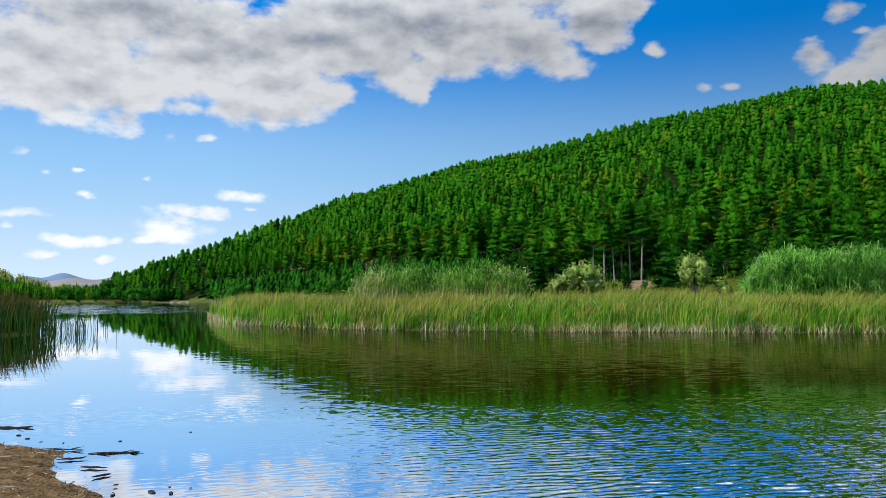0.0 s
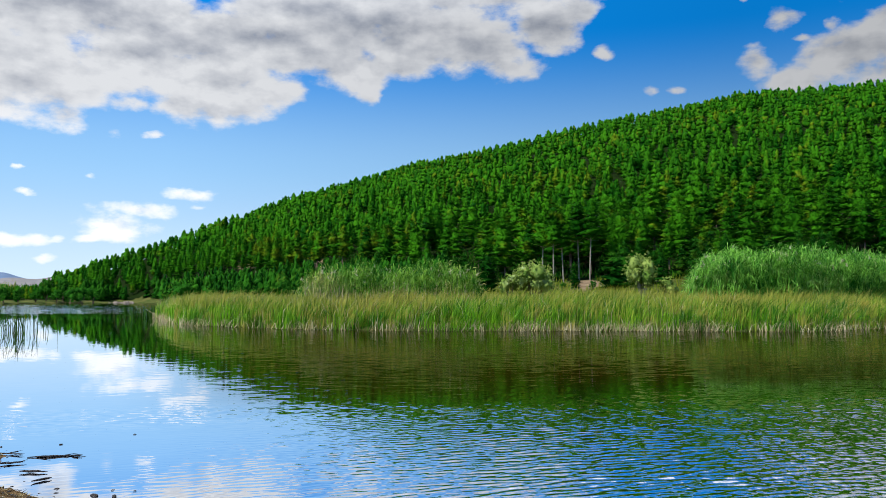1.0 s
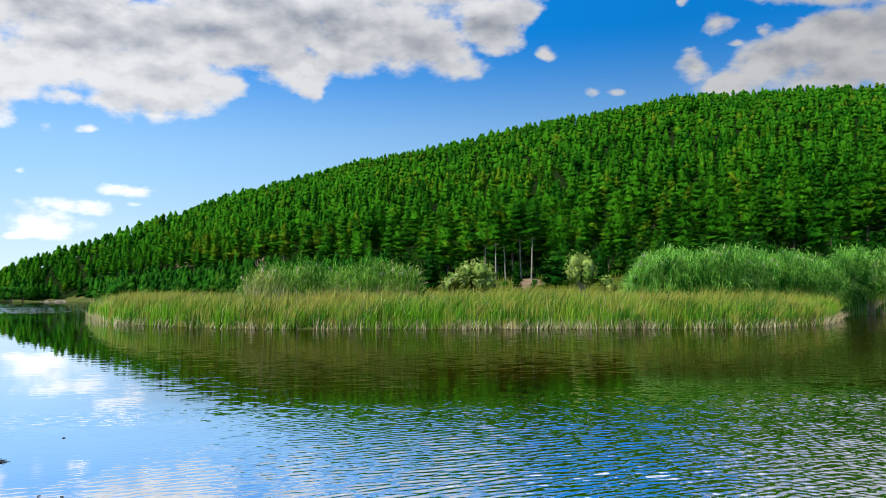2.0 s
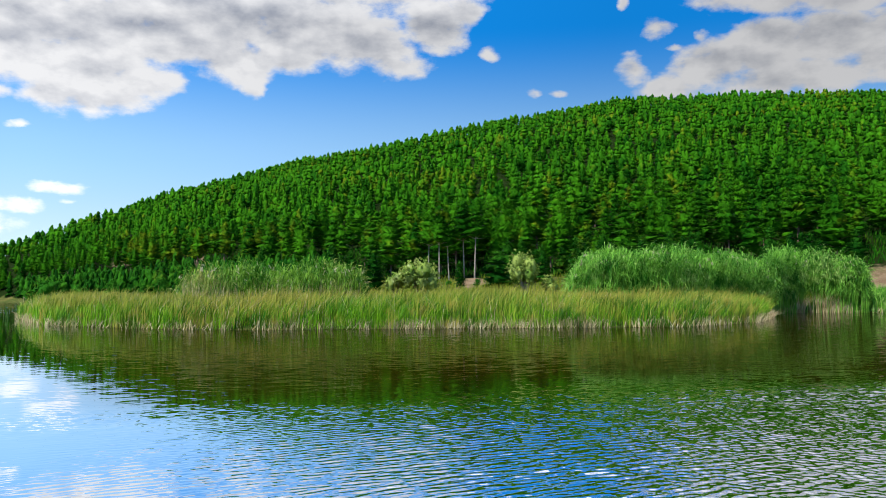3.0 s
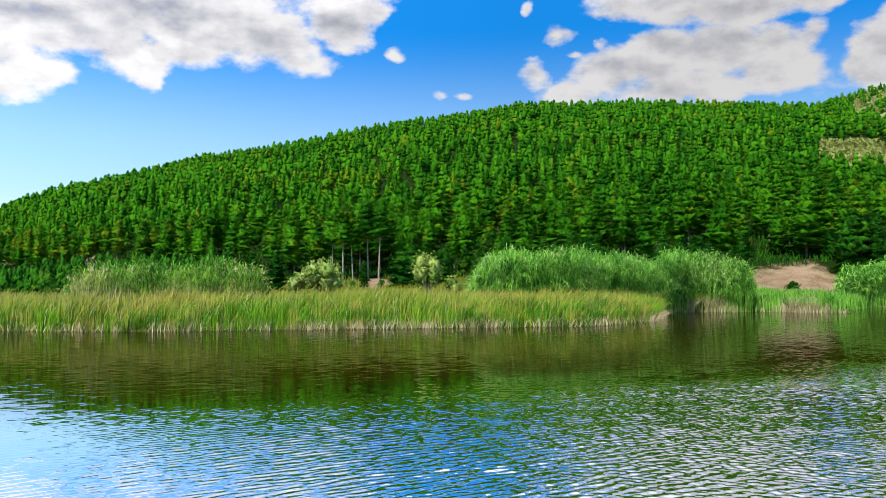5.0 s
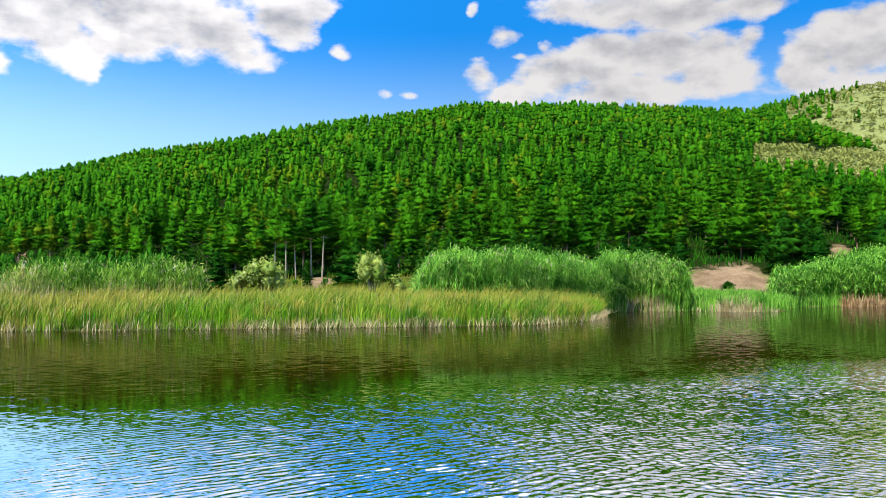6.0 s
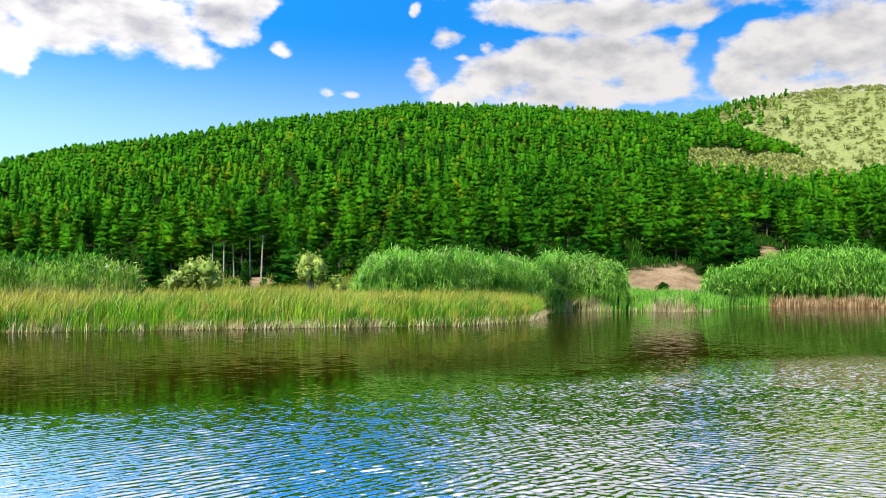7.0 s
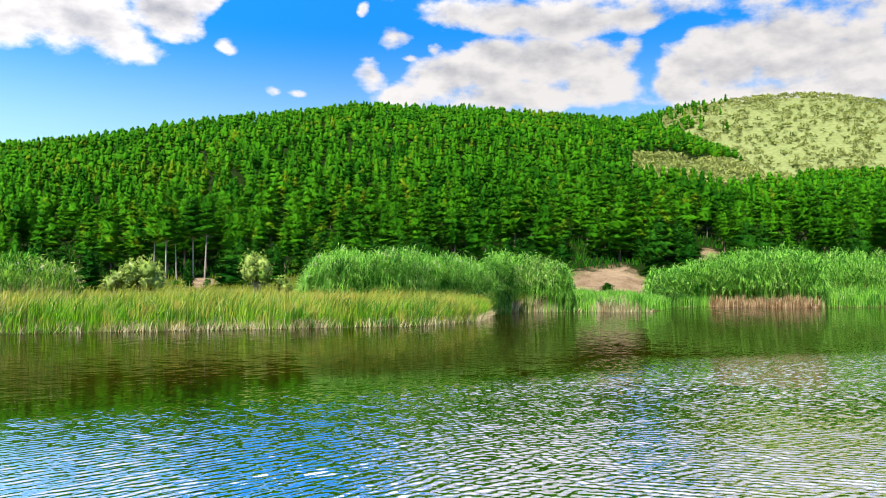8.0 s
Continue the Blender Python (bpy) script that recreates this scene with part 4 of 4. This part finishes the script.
def young_pine(label, seed, x, y, high, wide, needles=5, bare=0.04):
    ob = thing("young_pine", label, "tree", "young pines in front of the wood", at=(x, y, height_at(x, y)))
    wood, crown = pine_arrays(seed, high, wide, bare, 8, 6, needles, 0.12 * wide + 0.18, 0.05, True, 0.75)
    part("trunk", mesh_from("trunk", *wood, BARK), ob)
    part("crown", leafy("crown", crown, PINE_YOUNG), ob)
    return ob


bush("willow_bush", "round yellow-green willow bush beside the meadow", 31, 12.0, 66.9, 4.1, 3.4, WILLOW, 700, 26, 0.15, 0.030, lobes=14)
bush("willow_bush", "small grey-green willow bush at a larger one's side", 32, 10.0, 67.6, 2.9, 1.9, WILLOW, 120, 18, 0.20, 0.045)
bush("willow_tree", "small round-crowned pale willow on a thin trunk", 33, 21.9, 68.6, 4.9, 3.2, WILLOW, 640, 26, 0.15, 0.030, PALE_BARK, lobes=10, low=0.2)
bush("willow_bush", "low pale willow bush under a small tree", 34, 24.3, 69.0, 2.4, 2.0, WILLOW, 110, 18, 0.20, 0.045)
for seed, (x, y, high, wide) in enumerate([(-18.1, 69.7, 3.0, 2.9), (-16.6, 73.1, 2.3, 1.6), (-14.1, 73.7, 2.8, 1.7), (-12.9, 75.0, 2.2, 1.2), (-11.7, 74.1, 2.4, 1.4), (-10.0, 74.3, 3.1, 1.5)]):
    bush("sapling", "bright green leafy sapling behind the reeds", 40 + seed, x, y, high, wide, SHRUB, 120, 16, 0.22, 0.06, group="saplings behind the reeds", lobes=5)
for seed, (x, y, high, wide) in enumerate([(22.5, 97.4, 3.2, 0.9), (27.1, 96.3, 4.6, 2.6), (11.8, 99.3, 5.0, 2.4), (33.5, 97.5, 5.2, 1.2), (38.0, 98.0, 4.2, 1.4), (43.5, 101, 6.2, 1.5),
                                           (79.2, 77.5, 6.4, 2.6), (83.4, 80.0, 7.2, 2.8), (87.2, 81.3, 6.4, 2.6), (90.0, 82.7, 5.6, 2.2), (98.5, 77.7, 7.0, 3.4), (103.7, 78.6, 6.0, 2.8), (67.6, 73.8, 0.8, 0.9),
                                           (2.5, 104, 4.2, 1.9), (-4.5, 108, 3.6, 1.8), (31.0, 100, 3.4, 1.6), (47.5, 98.0, 5.0, 2.0)]):
    young_pine("dense young pine, green down to the ground", 60 + seed, x, y, high, wide)
r = np.random.default_rng(19)
YOUNG = [young_pine("dense young pine at the wood's foot", 80 + i, *[float(q) for q in polar(b, d)], 4.4, 1.7) for i, (b, d) in enumerate([(18.4, 108), (30.2, 104), (38.6, 99)])]
for i in range(80):
    b = float(r.uniform(-4, 62))
    if 11.6 < b < 14.6 or 48.4 < b < 50.4:
        continue
    x, y = (float(q) for q in polar(b, float(np.interp(b, BEARING, FOOT)) - (r.uniform(-7, 1) if 39.5 < b < 45.5 else r.uniform(-4, 6))))
    s = float(r.uniform(0.5, 1.35))
    ob = copy_thing(YOUNG[i % 3], pose(x, y, height_at(x, y), 0, 0, float(r.uniform(0, 360))))
    ob.matrix_basis = ob.matrix_basis @ Matrix.Diagonal((s, s, s, 1))
for seed, (b, d, high, wide) in enumerate([(42.0, 88, 1.2, 1.2), (43.4, 84, 0.9, 1.4), (40.6, 92, 0.7, 1.0), (45.4, 86, 1.3, 1.1), (44.3, 94, 0.8, 0.9), (14.3, 98, 1.3, 1.1), (11.3, 104, 1.2, 1.3), (12.2, 103, 0.9, 0.8)]):
    x, y = polar(b, d)
    bush("shrub", "small dark shrub on the sandy slope", 90 + seed, float(x), float(y), high, wide, SHRUB, 60, 14, 0.16, 0.04, BARK, "shrubs on the sand", 4)
for seed, (b, d, high, wide) in enumerate([(-20.9, 207, 4.6, 6.0), (-20.2, 209, 4.2, 5.0), (-21.6, 206, 4.0, 3.6), (-22.4, 206, 3.4, 3.0), (-23.6, 203, 3.0, 2.4), (-24.6, 199, 3.6, 2.4), (-25.4, 196, 4.2, 2.6), (-22.0, 210, 6.5, 4.0), (-23.0, 211, 6.0, 4.0), (-16.4, 222, 3.4, 2.6), (-15.4, 218, 3.0, 3.0)]):
    x, y = polar(b, d)
    bush("shore_bush", "light green bush on the far shore", 110 + seed, float(x), float(y), high, wide, SHRUB, 110, 12, 0.45, 0.13, BARK, "bushes on the far shore", 5)


# ------------------------------------------------------------------ rocks
def rock_mesh(name, seed, sx, sy, sz, mat, rounds=2):
    bm = bmesh.new()
    bmesh.ops.create_icosphere(bm, subdivisions=rounds, radius=1.0)
    for v in bm.verts:
        k = 1 + 0.28 * noise.noise(v.co * 1.4 + Vector((seed, seed * 0.7, 3))) + 0.12 * noise.noise(v.co * 3.7 + Vector((seed, 0, 0)))
        v.co = Vector((v.co.x * sx * k, v.co.y * sy * k, max(v.co.z, -0.45) * sz * k))
    me = bpy.data.meshes.new(name)
    bm.to_mesh(me)
    bm.free()
    me.materials.append(mat)
    return me


for i, (b, d, s) in enumerate([(-18.8, 212, 1.1), (-18.5, 213, 0.9), (-18.2, 213, 1.3), (-17.9, 214, 1.0), (-18.4, 211, 0.6), (-19.2, 211, 0.7)]):
    x, y = polar(b, d)
    ob = tagged(new("boulder", rock_mesh("boulder", i + 1, s, s * 0.8, s * 0.62, ROCK)), "pale boulder heaped on the far shore", "rock", "boulders on the far shore")
    ob.matrix_basis = pose(float(x), float(y), height_at(float(x), float(y)) + s * 0.2, 0, 0, i * 50)

# ------------------------------------------------------------------ cattail beds along the water
def front_bank(n, r, lo, hi):
    """Places along the far bank of the near water, lo to hi metres behind its edge."""
    line = np.array([(-17, 58), (-12.5, 46.2), (-10.3, 42.1), (-4.8, 37), (0.4, 35.1), (5, 34.5), (14.5, 33.4), (18.2, 33), (24, 36.8), (29, 43), (34, 50.2)])
    seg = np.hypot(*np.diff(line, axis=0).T)
    t = r.uniform(0, seg.sum(), n)
    cum = np.concatenate([[0], np.cumsum(seg)])
    x, y = np.interp(t, cum, line[:, 0]), np.interp(t, cum, line[:, 1])
    off = r.uniform(lo, hi, n)
    k = np.clip((x + 18) / 42, 0, 1)
    return x + off * (0.25 - 0.35 * k), y + off * 0.97, off


r = np.random.default_rng(41)
x, y, off = front_bank(72000, r, -0.1, 9.5)
clump = wrap_noise(x, y, 0.9) * 0.5 + wrap_noise(x, y, 2.6) * 0.5
keep = (shore_distance(x, y) > -0.5) & (r.uniform(-1.2, 1.0, len(x)) < clump + 0.55)
x, y, off, clump = x[keep], y[keep], off[keep], clump[keep]
high = (1.40 + 0.34 * clump + 0.16 * wrap_noise(x, y, 4.2) + r.normal(size=len(x)) * 0.26) * np.clip(0.75 + off * 0.25, 0.7, 1.0)
stuff("cattail_bed", blades(x, y, np.maximum(land(x, y), -0.15), high, 0.026, 0.32, 0.8, r, 3), CATTAIL, "dense green and ochre cattails along the water's edge", "reeds")

# cattail stand on the near left bank and its outliers in the water
x = r.uniform(-28, -15.8, 9000)
y = r.uniform(26, 40, 9000)
sd = shore_distance(x, y)
keep = (sd > -0.9)
x, y = x[keep], y[keep]
high = 1.75 + r.normal(size=len(x)) * 0.24
stuff("cattail_bed", blades(x, y, np.maximum(land(x, y), -0.2), high, 0.030, 0.20, 0.2, r, 3), CATTAIL_DARK, "brown-topped cattails on the near bank", "reeds")
out_x = np.concatenate([r.normal(-15.7, 0.5, 110), r.normal(-18.2, 1.0, 150)])
out_y = np.concatenate([r.normal(33.5, 0.9, 110), r.normal(59.5, 2.2, 150)])
stuff("water_reeds", blades(out_x, out_y, 0 * out_x - 0.2, r.uniform(0.7, 1.7, 260), 0.026, 0.22, -0.6, r, 3), CATTAIL_DARK, "sparse reeds standing in open water", "reeds")


# ------------------------------------------------------------------ tall reeds
def reed_patch(name, mat, label, b0, b1, d0, d1, count, high, leaves, seed, lean=0.25, shape=None, plumes=0.0, leaf_len=0.72, leaf_wide=0.03):
    r = np.random.default_rng(seed)
    b, d = r.uniform(b0, b1, count), r.uniform(0, 1, count)
    k = (b - b0) / (b1 - b0)
    near_d = np.interp(k, np.linspace(0, 1, len(d0)), d0)
    x, y = polar(b, near_d + d * np.interp(k, np.linspace(0, 1, len(d1)), d1))
    ok = (shore_distance(x, y) > -0.6) & (r.random(count) < 0.72 + 0.55 * wrap_noise(x, y, 0.7))
    x, y, b, k = x[ok], y[ok], b[ok], k[ok]
    top = np.interp(k, np.linspace(0, 1, len(high)), high) * (1 + 0.15 * wrap_noise(x, y, 0.9) + 0.09 * wrap_noise(x, y, 2.3)) * np.clip(0.5 + np.minimum(k, 1 - k) * 9 + 0.2 * wrap_noise(x, y, 1.3), 0.4, 1) + r.normal(size=len(x)) * 0.26
    z = np.maximum(land(x, y), -0.2)
    stuff(name, reed_arrays(x, y, z, top, leaves, r, lean, leaf_len, leaf_wide), mat, label, "reeds")
    if plumes:
        pick = r.random(len(x)) < plumes
        px, py, pz = x[pick] + top[pick] * 0.1 * lean, y[pick], (z + top * 0.93)[pick]
        c = np.stack([px, py, pz], 1)
        stuff("reed_plumes", tufts(c, np.tile((0.5 * lean, 0, 0.6), (len(c), 1)), 0.26, 0.035, 5, 0.8, 0.7, r), PLUME, "feathery grey-buff seed plumes on the reeds", "reeds")
    return x, y, z, top


reed_patch("tall_reeds", REED_PALE, "tall pale reeds with feathery plumes behind the cattails", -6.9, 6.4, (43, 42.5, 42), (5, 6, 5), 2300, (1.8, 2.4, 2.6, 2.3, 2.6, 2.7, 2.1), 6, 51, 0.2, None, 0.05, 0.55, 0.02)
reed_patch("tall_reeds", REED, "tall lush green reeds leaning in the wind", 20.6, 34.6, (44, 44, 46, 51, 59), (6, 8, 9, 9, 8), 5400, (2.7, 3.4, 3.3, 3.5, 3.5, 3.6, 3.8), 11, 52, 0.45, None, 0.03, 0.62, 0.018)
reed_patch("tall_reeds", REED, "tall green reeds standing at the water", 33.6, 40.0, (59, 62, 66), (9, 8, 5), 3200, (4.2, 4.5, 4.4, 3.3), 11, 53, 0.35, None, 0.03, 0.72, 0.022)
reed_patch("tall_reeds", REED, "tall green reeds on the far bank", 45.2, 49.6, (82, 93, 100), (7, 8, 10), 1200, (3.2, 3.9, 4.4), 9, 54, 0.25, None, 0.0, 1.0, 0.042)
reed_patch("tall_reeds", REED, "tall green reeds above rusty stems on the bank", 48.8, 56.6, (100, 97, 93.6), (12, 14, 14), 2500, (4.3, 5.0, 5.3, 4.8), 9, 55, 0.2, None, 0.0, 1.05, 0.042)
reed_patch("tall_reeds", REED, "tall green reeds along the bank", 56.0, 68.0, (104, 108, 108), (14, 12, 12), 1800, (4.6, 4.2, 4.0), 9, 56, 0.2, None, 0.0, 1.05, 0.042)

# rusty standing stems at the foot of the reeds, straw at the water's edge
r = np.random.default_rng(61)
b, d = r.uniform(49.0, 56.4, 1500), r.uniform(0, 1.6, 1500)
keep = r.random(len(b)) < np.minimum(1, np.minimum(b - 48.8, 56.6 - b) / 1.1)
b, d = b[keep], d[keep]
x, y = polar(b, np.interp(b, (49, 53, 56.4), (97.6, 94.8, 92.2)) + d)
stuff("reed_stems", blades(x, y, 0 * x - 0.1, r.uniform(0.5, 2.0, len(x)) * (1 + 0.25 * wrap_noise(x, y, 0.8)), 0.075, 0.22, 0.8, r, 2), RUST, "dry rusty reed stems above the water", "reeds")


def straw_band(name, label, x, y, high, bend, seed, mat=STRAW, width=0.026, steps=2):
    r = np.random.default_rng(seed)
    stuff(name, blades(x, y, np.maximum(land(x, y), -0.05), high * r.uniform(0.5, 1.3, len(x)), width, bend, 0.3, r, steps), mat, label, "dry reeds")


x, y, off = front_bank(9000, r, -0.55, 0.45)
keep = (r.uniform(-1, 1, len(x)) < wrap_noise(x, y, 0.8) * 0.6 - 0.62 + 0.5 * (x > 5) * (x < 14)) & (shore_distance(x, y) > -0.7)
straw_band("straw_litter", "bleached broken straw along the waterline", x[keep], y[keep], 0.55, 1.3, 62, width=0.026, steps=2)
x, y, off = front_bank(11000, r, 0.3, 9.5)
keep = r.uniform(-1, 1, len(x)) < wrap_noise(x, y, 1.7) * 0.9 - 0.15 - 0.03 * x
straw_band("dry_cattails", "ochre dead leaves among the cattails", x[keep], y[keep], 1.40, 0.55, 63)
for middle, wide, count, high, seed in ((37.2, 1.0, 2800, 1.7, 64), (43.0, 1.1, 2400, 1.25, 65)):
    b = r.normal(middle, wide, count)
    x, y = polar(b, np.interp(b, (35, 39.2, 40.6, 45.2), (64.6, 66.0, 68.2, 67.2)) + r.uniform(0, 2.4, len(b)))
    keep = (np.abs(b - middle) < 2.6 * wide) & (shore_distance(x, y) > -0.5) & (r.uniform(-1, 1, len(b)) < wrap_noise(x, y, 0.6) + 0.5)
    x, y = x[keep], y[keep]
    straw_band("dry_reeds", "bleached dry reeds at the water's edge", x, y, high * (1 + 0.3 * wrap_noise(x, y, 0.5)) * np.exp(-((b[keep] - middle) / wide / 2.2) ** 2), 0.6, seed, width=0.045)

b = r.uniform(-6.4, 5.8, 2000)
x, y = polar(b, 42.2 + r.uniform(0, 4, 2000))
straw_band("dry_reeds", "tall straw-coloured stalks among the reeds", x, y, 2.0 + 0.3 * wrap_noise(x, y, 1.2), 0.12, 66, width=0.03)

# shorter green sedge between the reed stands
b = r.uniform(38.4, 49.4, 12000)
x, y = polar(b, np.interp(b, (38.4, 40, 45, 46.5, 49.2), (64, 65.5, 66, 78, 92)) + r.uniform(0, 15, len(b)))
keep = shore_distance(x, y) > -0.25
x, y = x[keep], y[keep]
stuff("sedge", blades(x, y, land(x, y), 1.6 + 0.35 * wrap_noise(x, y, 1.5) + r.normal(size=len(x)) * 0.2, 0.045, 0.2, 0.4, r, 2), REED, "bright green sedge on the low bank", "sedge")
b = r.uniform(56.4, 70, 6000)
x, y = polar(b, np.interp(b, (56.4, 60, 70), (91, 96, 102)) + r.uniform(0, 11, len(b)))
keep = shore_distance(x, y) > -0.3
stuff("sedge", blades(x[keep], y[keep], land(x[keep], y[keep]), 2.3 + r.normal(size=keep.sum()) * 0.25, 0.055, 0.2, 0.4, r, 2), REED, "bright green sedge along the bank", "sedge")

# undergrowth along the foot of the wood
b = r.uniform(-8, 62, 11000)
x, y = polar(b, np.interp(b, BEARING, FOOT) + r.uniform(-1, 26, len(b)))
keep = ~((np.abs(b - 49.4) < 0.8) & (np.hypot(x, y) < 141)) & ~((np.abs(b - 13.7) < 0.7) & (np.hypot(x, y) < 124))
x, y = x[keep], y[keep]
stuff("undergrowth", blades(x, y, land(x, y), r.uniform(0.5, 1.5, len(x)), 0.16, 0.5, 0.2, r, 2), PINE_YOUNG, "dark green undergrowth beneath the pines", "undergrowth")

# meadow behind the reeds
b, d = r.uniform(-16, 62, 36000), r.uniform(0, 1, 36000)
lo = np.interp(b, (-16, 34, 36, 45, 62), (44, 44, 70, 72, 108))
x, y = polar(b, lo + d ** 1.3 * (np.interp(b, BEARING, FOOT) - lo))
keep = (shore_distance(x, y) > 3) & ~((np.abs(b - 42.8) < 3.6) & (np.hypot(x, y) > 78)) & ~((np.abs(b - 46) < 2.6) & (np.hypot(x, y) > 92)) & ~((np.abs(b - 49.4) < 0.8) & (np.hypot(x, y) > 105)) & ~((np.abs(b - 13.7) < 0.8) & (np.hypot(x, y) > 98))
x, y = x[keep], y[keep]
stuff("meadow_grass", blades(x, y, land(x, y), 0.75 + 0.2 * wrap_noise(x, y, 3) + r.normal(size=len(x)) * 0.15, 0.06, 0.35, 0.3, r, 2), GRASS, "yellow-green long meadow grass behind the reeds", "grass")

# ------------------------------------------------------------------ near shore: driftwood, sticks and stones
def driftwood(name, label, seed, x, y, length, thick, turn, twigs, mat, z=0.0, group=""):
    """A waterlogged branch: crooked stem with broken twigs."""
    r = np.random.default_rng(seed)
    t = np.linspace(-0.5, 0.5, 7)
    p = np.stack([t * length, r.normal(size=7) * length * 0.025, r.uniform(0, 0.5, 7) * thick], 1)
    stem = mesh_from(name, *stem_arrays(p, thick * np.array([0.35, 0.8, 1.0, 1.05, 0.9, 0.6, 0.2]) * r.uniform(0.8, 1.2, 7), 7), mat, True)
    if twigs:
        ob = thing(name, label, "driftwood", group, at=(x, y, z), turn=turn)
        part("stem", stem, ob)
    else:
        ob = tagged(new(name, stem), label, "driftwood", group)
        ob.matrix_basis = pose(x, y, z, 0, 0, turn)
    for k in range(twigs):
        i = int(r.integers(1, 6))
        a = r.uniform(-1, 1)
        q = p[i] + np.array([math.cos(a), math.sin(a) * r.choice([-1, 1]), r.uniform(-0.03, 0.14)]) * length * r.uniform(0.10, 0.34)
        part("twig", mesh_from("twig", *stem_arrays([p[i], (p[i] + q) / 2 + (0, 0, thick * 0.3), q], [thick * 0.7, thick * 0.5, thick * 0.12], 5), mat, True), ob)
    return ob


driftwood("driftwood", "black waterlogged branch lying in shallow water", 71, -3.17, 7.72, 0.46, 0.0084, 8, 16, WET_WOOD, 0.004)
driftwood("driftwood", "dark sodden branch lying in the shallows", 72, -4.98, 9.2, 0.52, 0.0096, 4, 12, WET_WOOD, 0.004)
driftwood("driftwood", "dark wet stick at the waterline", 73, -3.72, 7.86, 0.42, 0.0072, -6, 10, WET_WOOD, 0.010)
driftwood("driftwood", "dark wet stick at the waterline", 74, -3.42, 7.40, 0.24, 0.0078, 20, 8, WET_WOOD, 0.010)
driftwood("stick", "thin dark stick reaching into the water", 75, -3.05, 7.03, 0.24, 0.009, -4, 1, WET_WOOD, 0.012)
driftwood("stick", "thin dark stick reaching into the water", 76, -2.85, 6.72, 0.18, 0.010, 55, 1, WET_WOOD, 0.012)
r = np.random.default_rng(77)
edge_line = np.array([(-5, 8.5), (-4.1, 8.0), (-3.6, 7.8), (-3.4, 7.0), (-2.9, 6.4), (-2.5, 6.0), (-1.9, 5.6)])
STONES = [rock_mesh("stone", 30 + i, 1.0, 0.75, 0.42, STONE, 2) for i in range(5)]
for i in range(95):
    t = r.uniform(0, len(edge_line) - 1.01)
    a = edge_line[int(t)] + (edge_line[int(t) + 1] - edge_line[int(t)]) * (t % 1)
    off = r.normal() * 0.16 + 0.03
    s = float(r.uniform(0.006, 0.017) * (1.7 if r.random() < 0.2 else 1))
    ob = tagged(new("stone", STONES[i % 5]), "small dark wet stone at the water's edge", "stone", "stones at the water's edge")
    x, y = float(a[0] + off), float(a[1] + off * 0.8)
    ob.matrix_basis = pose(x, y, max(height_at(x, y), -0.004), 0, 0, float(r.uniform(0, 360))) @ Matrix.Diagonal((s, s, s, 1))
for x, y, s in [(-2.24, 6.20, 0.045), (-2.08, 6.16, 0.040), (-2.16, 6.36, 0.016), (-1.98, 6.32, 0.015), (-3.9, 8.25, 0.020), (-4.6, 8.7, 0.03), (-4.4, 8.5, 0.028), (-2.8, 8.9, 0.02), (-3.36, 8.35, 0.022), (-2.5, 6.1, 0.035)]:
    ob = tagged(new("stone", STONES[0]), "dark wet stone breaking the water's surface", "stone", "stones at the water's edge")
    ob.matrix_basis = pose(x, y, 0.004, 0, 0, x * 900) @ Matrix.Diagonal((s * 0.9, s * 0.6, s * 0.6, 1))
for i in range(60):
    x, y = float(r.uniform(-5.4, -2.6)), float(r.uniform(5.0, 8.4))
    if shore_distance(np.array([x]), np.array([y]))[0] < 0.12:
        continue
    driftwood("stick", "dry broken twig on the bare shore", 200 + i, x, y, float(r.uniform(0.05, 0.22)), float(r.uniform(0.003, 0.008)), float(r.uniform(0, 180)), 0, DRY_STICK if r.random() < 0.6 else WET_WOOD, height_at(x, y) + 0.004, "twigs on the shore")

# scattered chips, dead leaves and bits of straw on the bare shore
r = np.random.default_rng(78)
x, y = r.uniform(-6.5, -1.5, 18000), r.uniform(3.0, 9.0, 18000)
sd = shore_distance(x, y)
keep = (sd > 0.0) & (r.random(18000) < np.clip(0.25 + 0.6 * wrap_noise(x, y, 0.25) + np.exp(-sd / 0.12), 0, 1))
x, y = x[keep], y[keep]
for name, mat, pick, label in (("shore_litter", STRAW, r.random(len(x)) < 0.35, "pale chips and bits of straw on the shore"), ("shore_debris", WET_WOOD, r.random(len(x)) < 0.5, "dark wet plant debris on the shore")):
    stuff(name, blades(x[pick], y[pick], land(x[pick], y[pick]) + 0.004, r.uniform(0.008, 0.022, pick.sum()), 0.014, 3.2, 0.0, r, 1), mat, label, "debris")
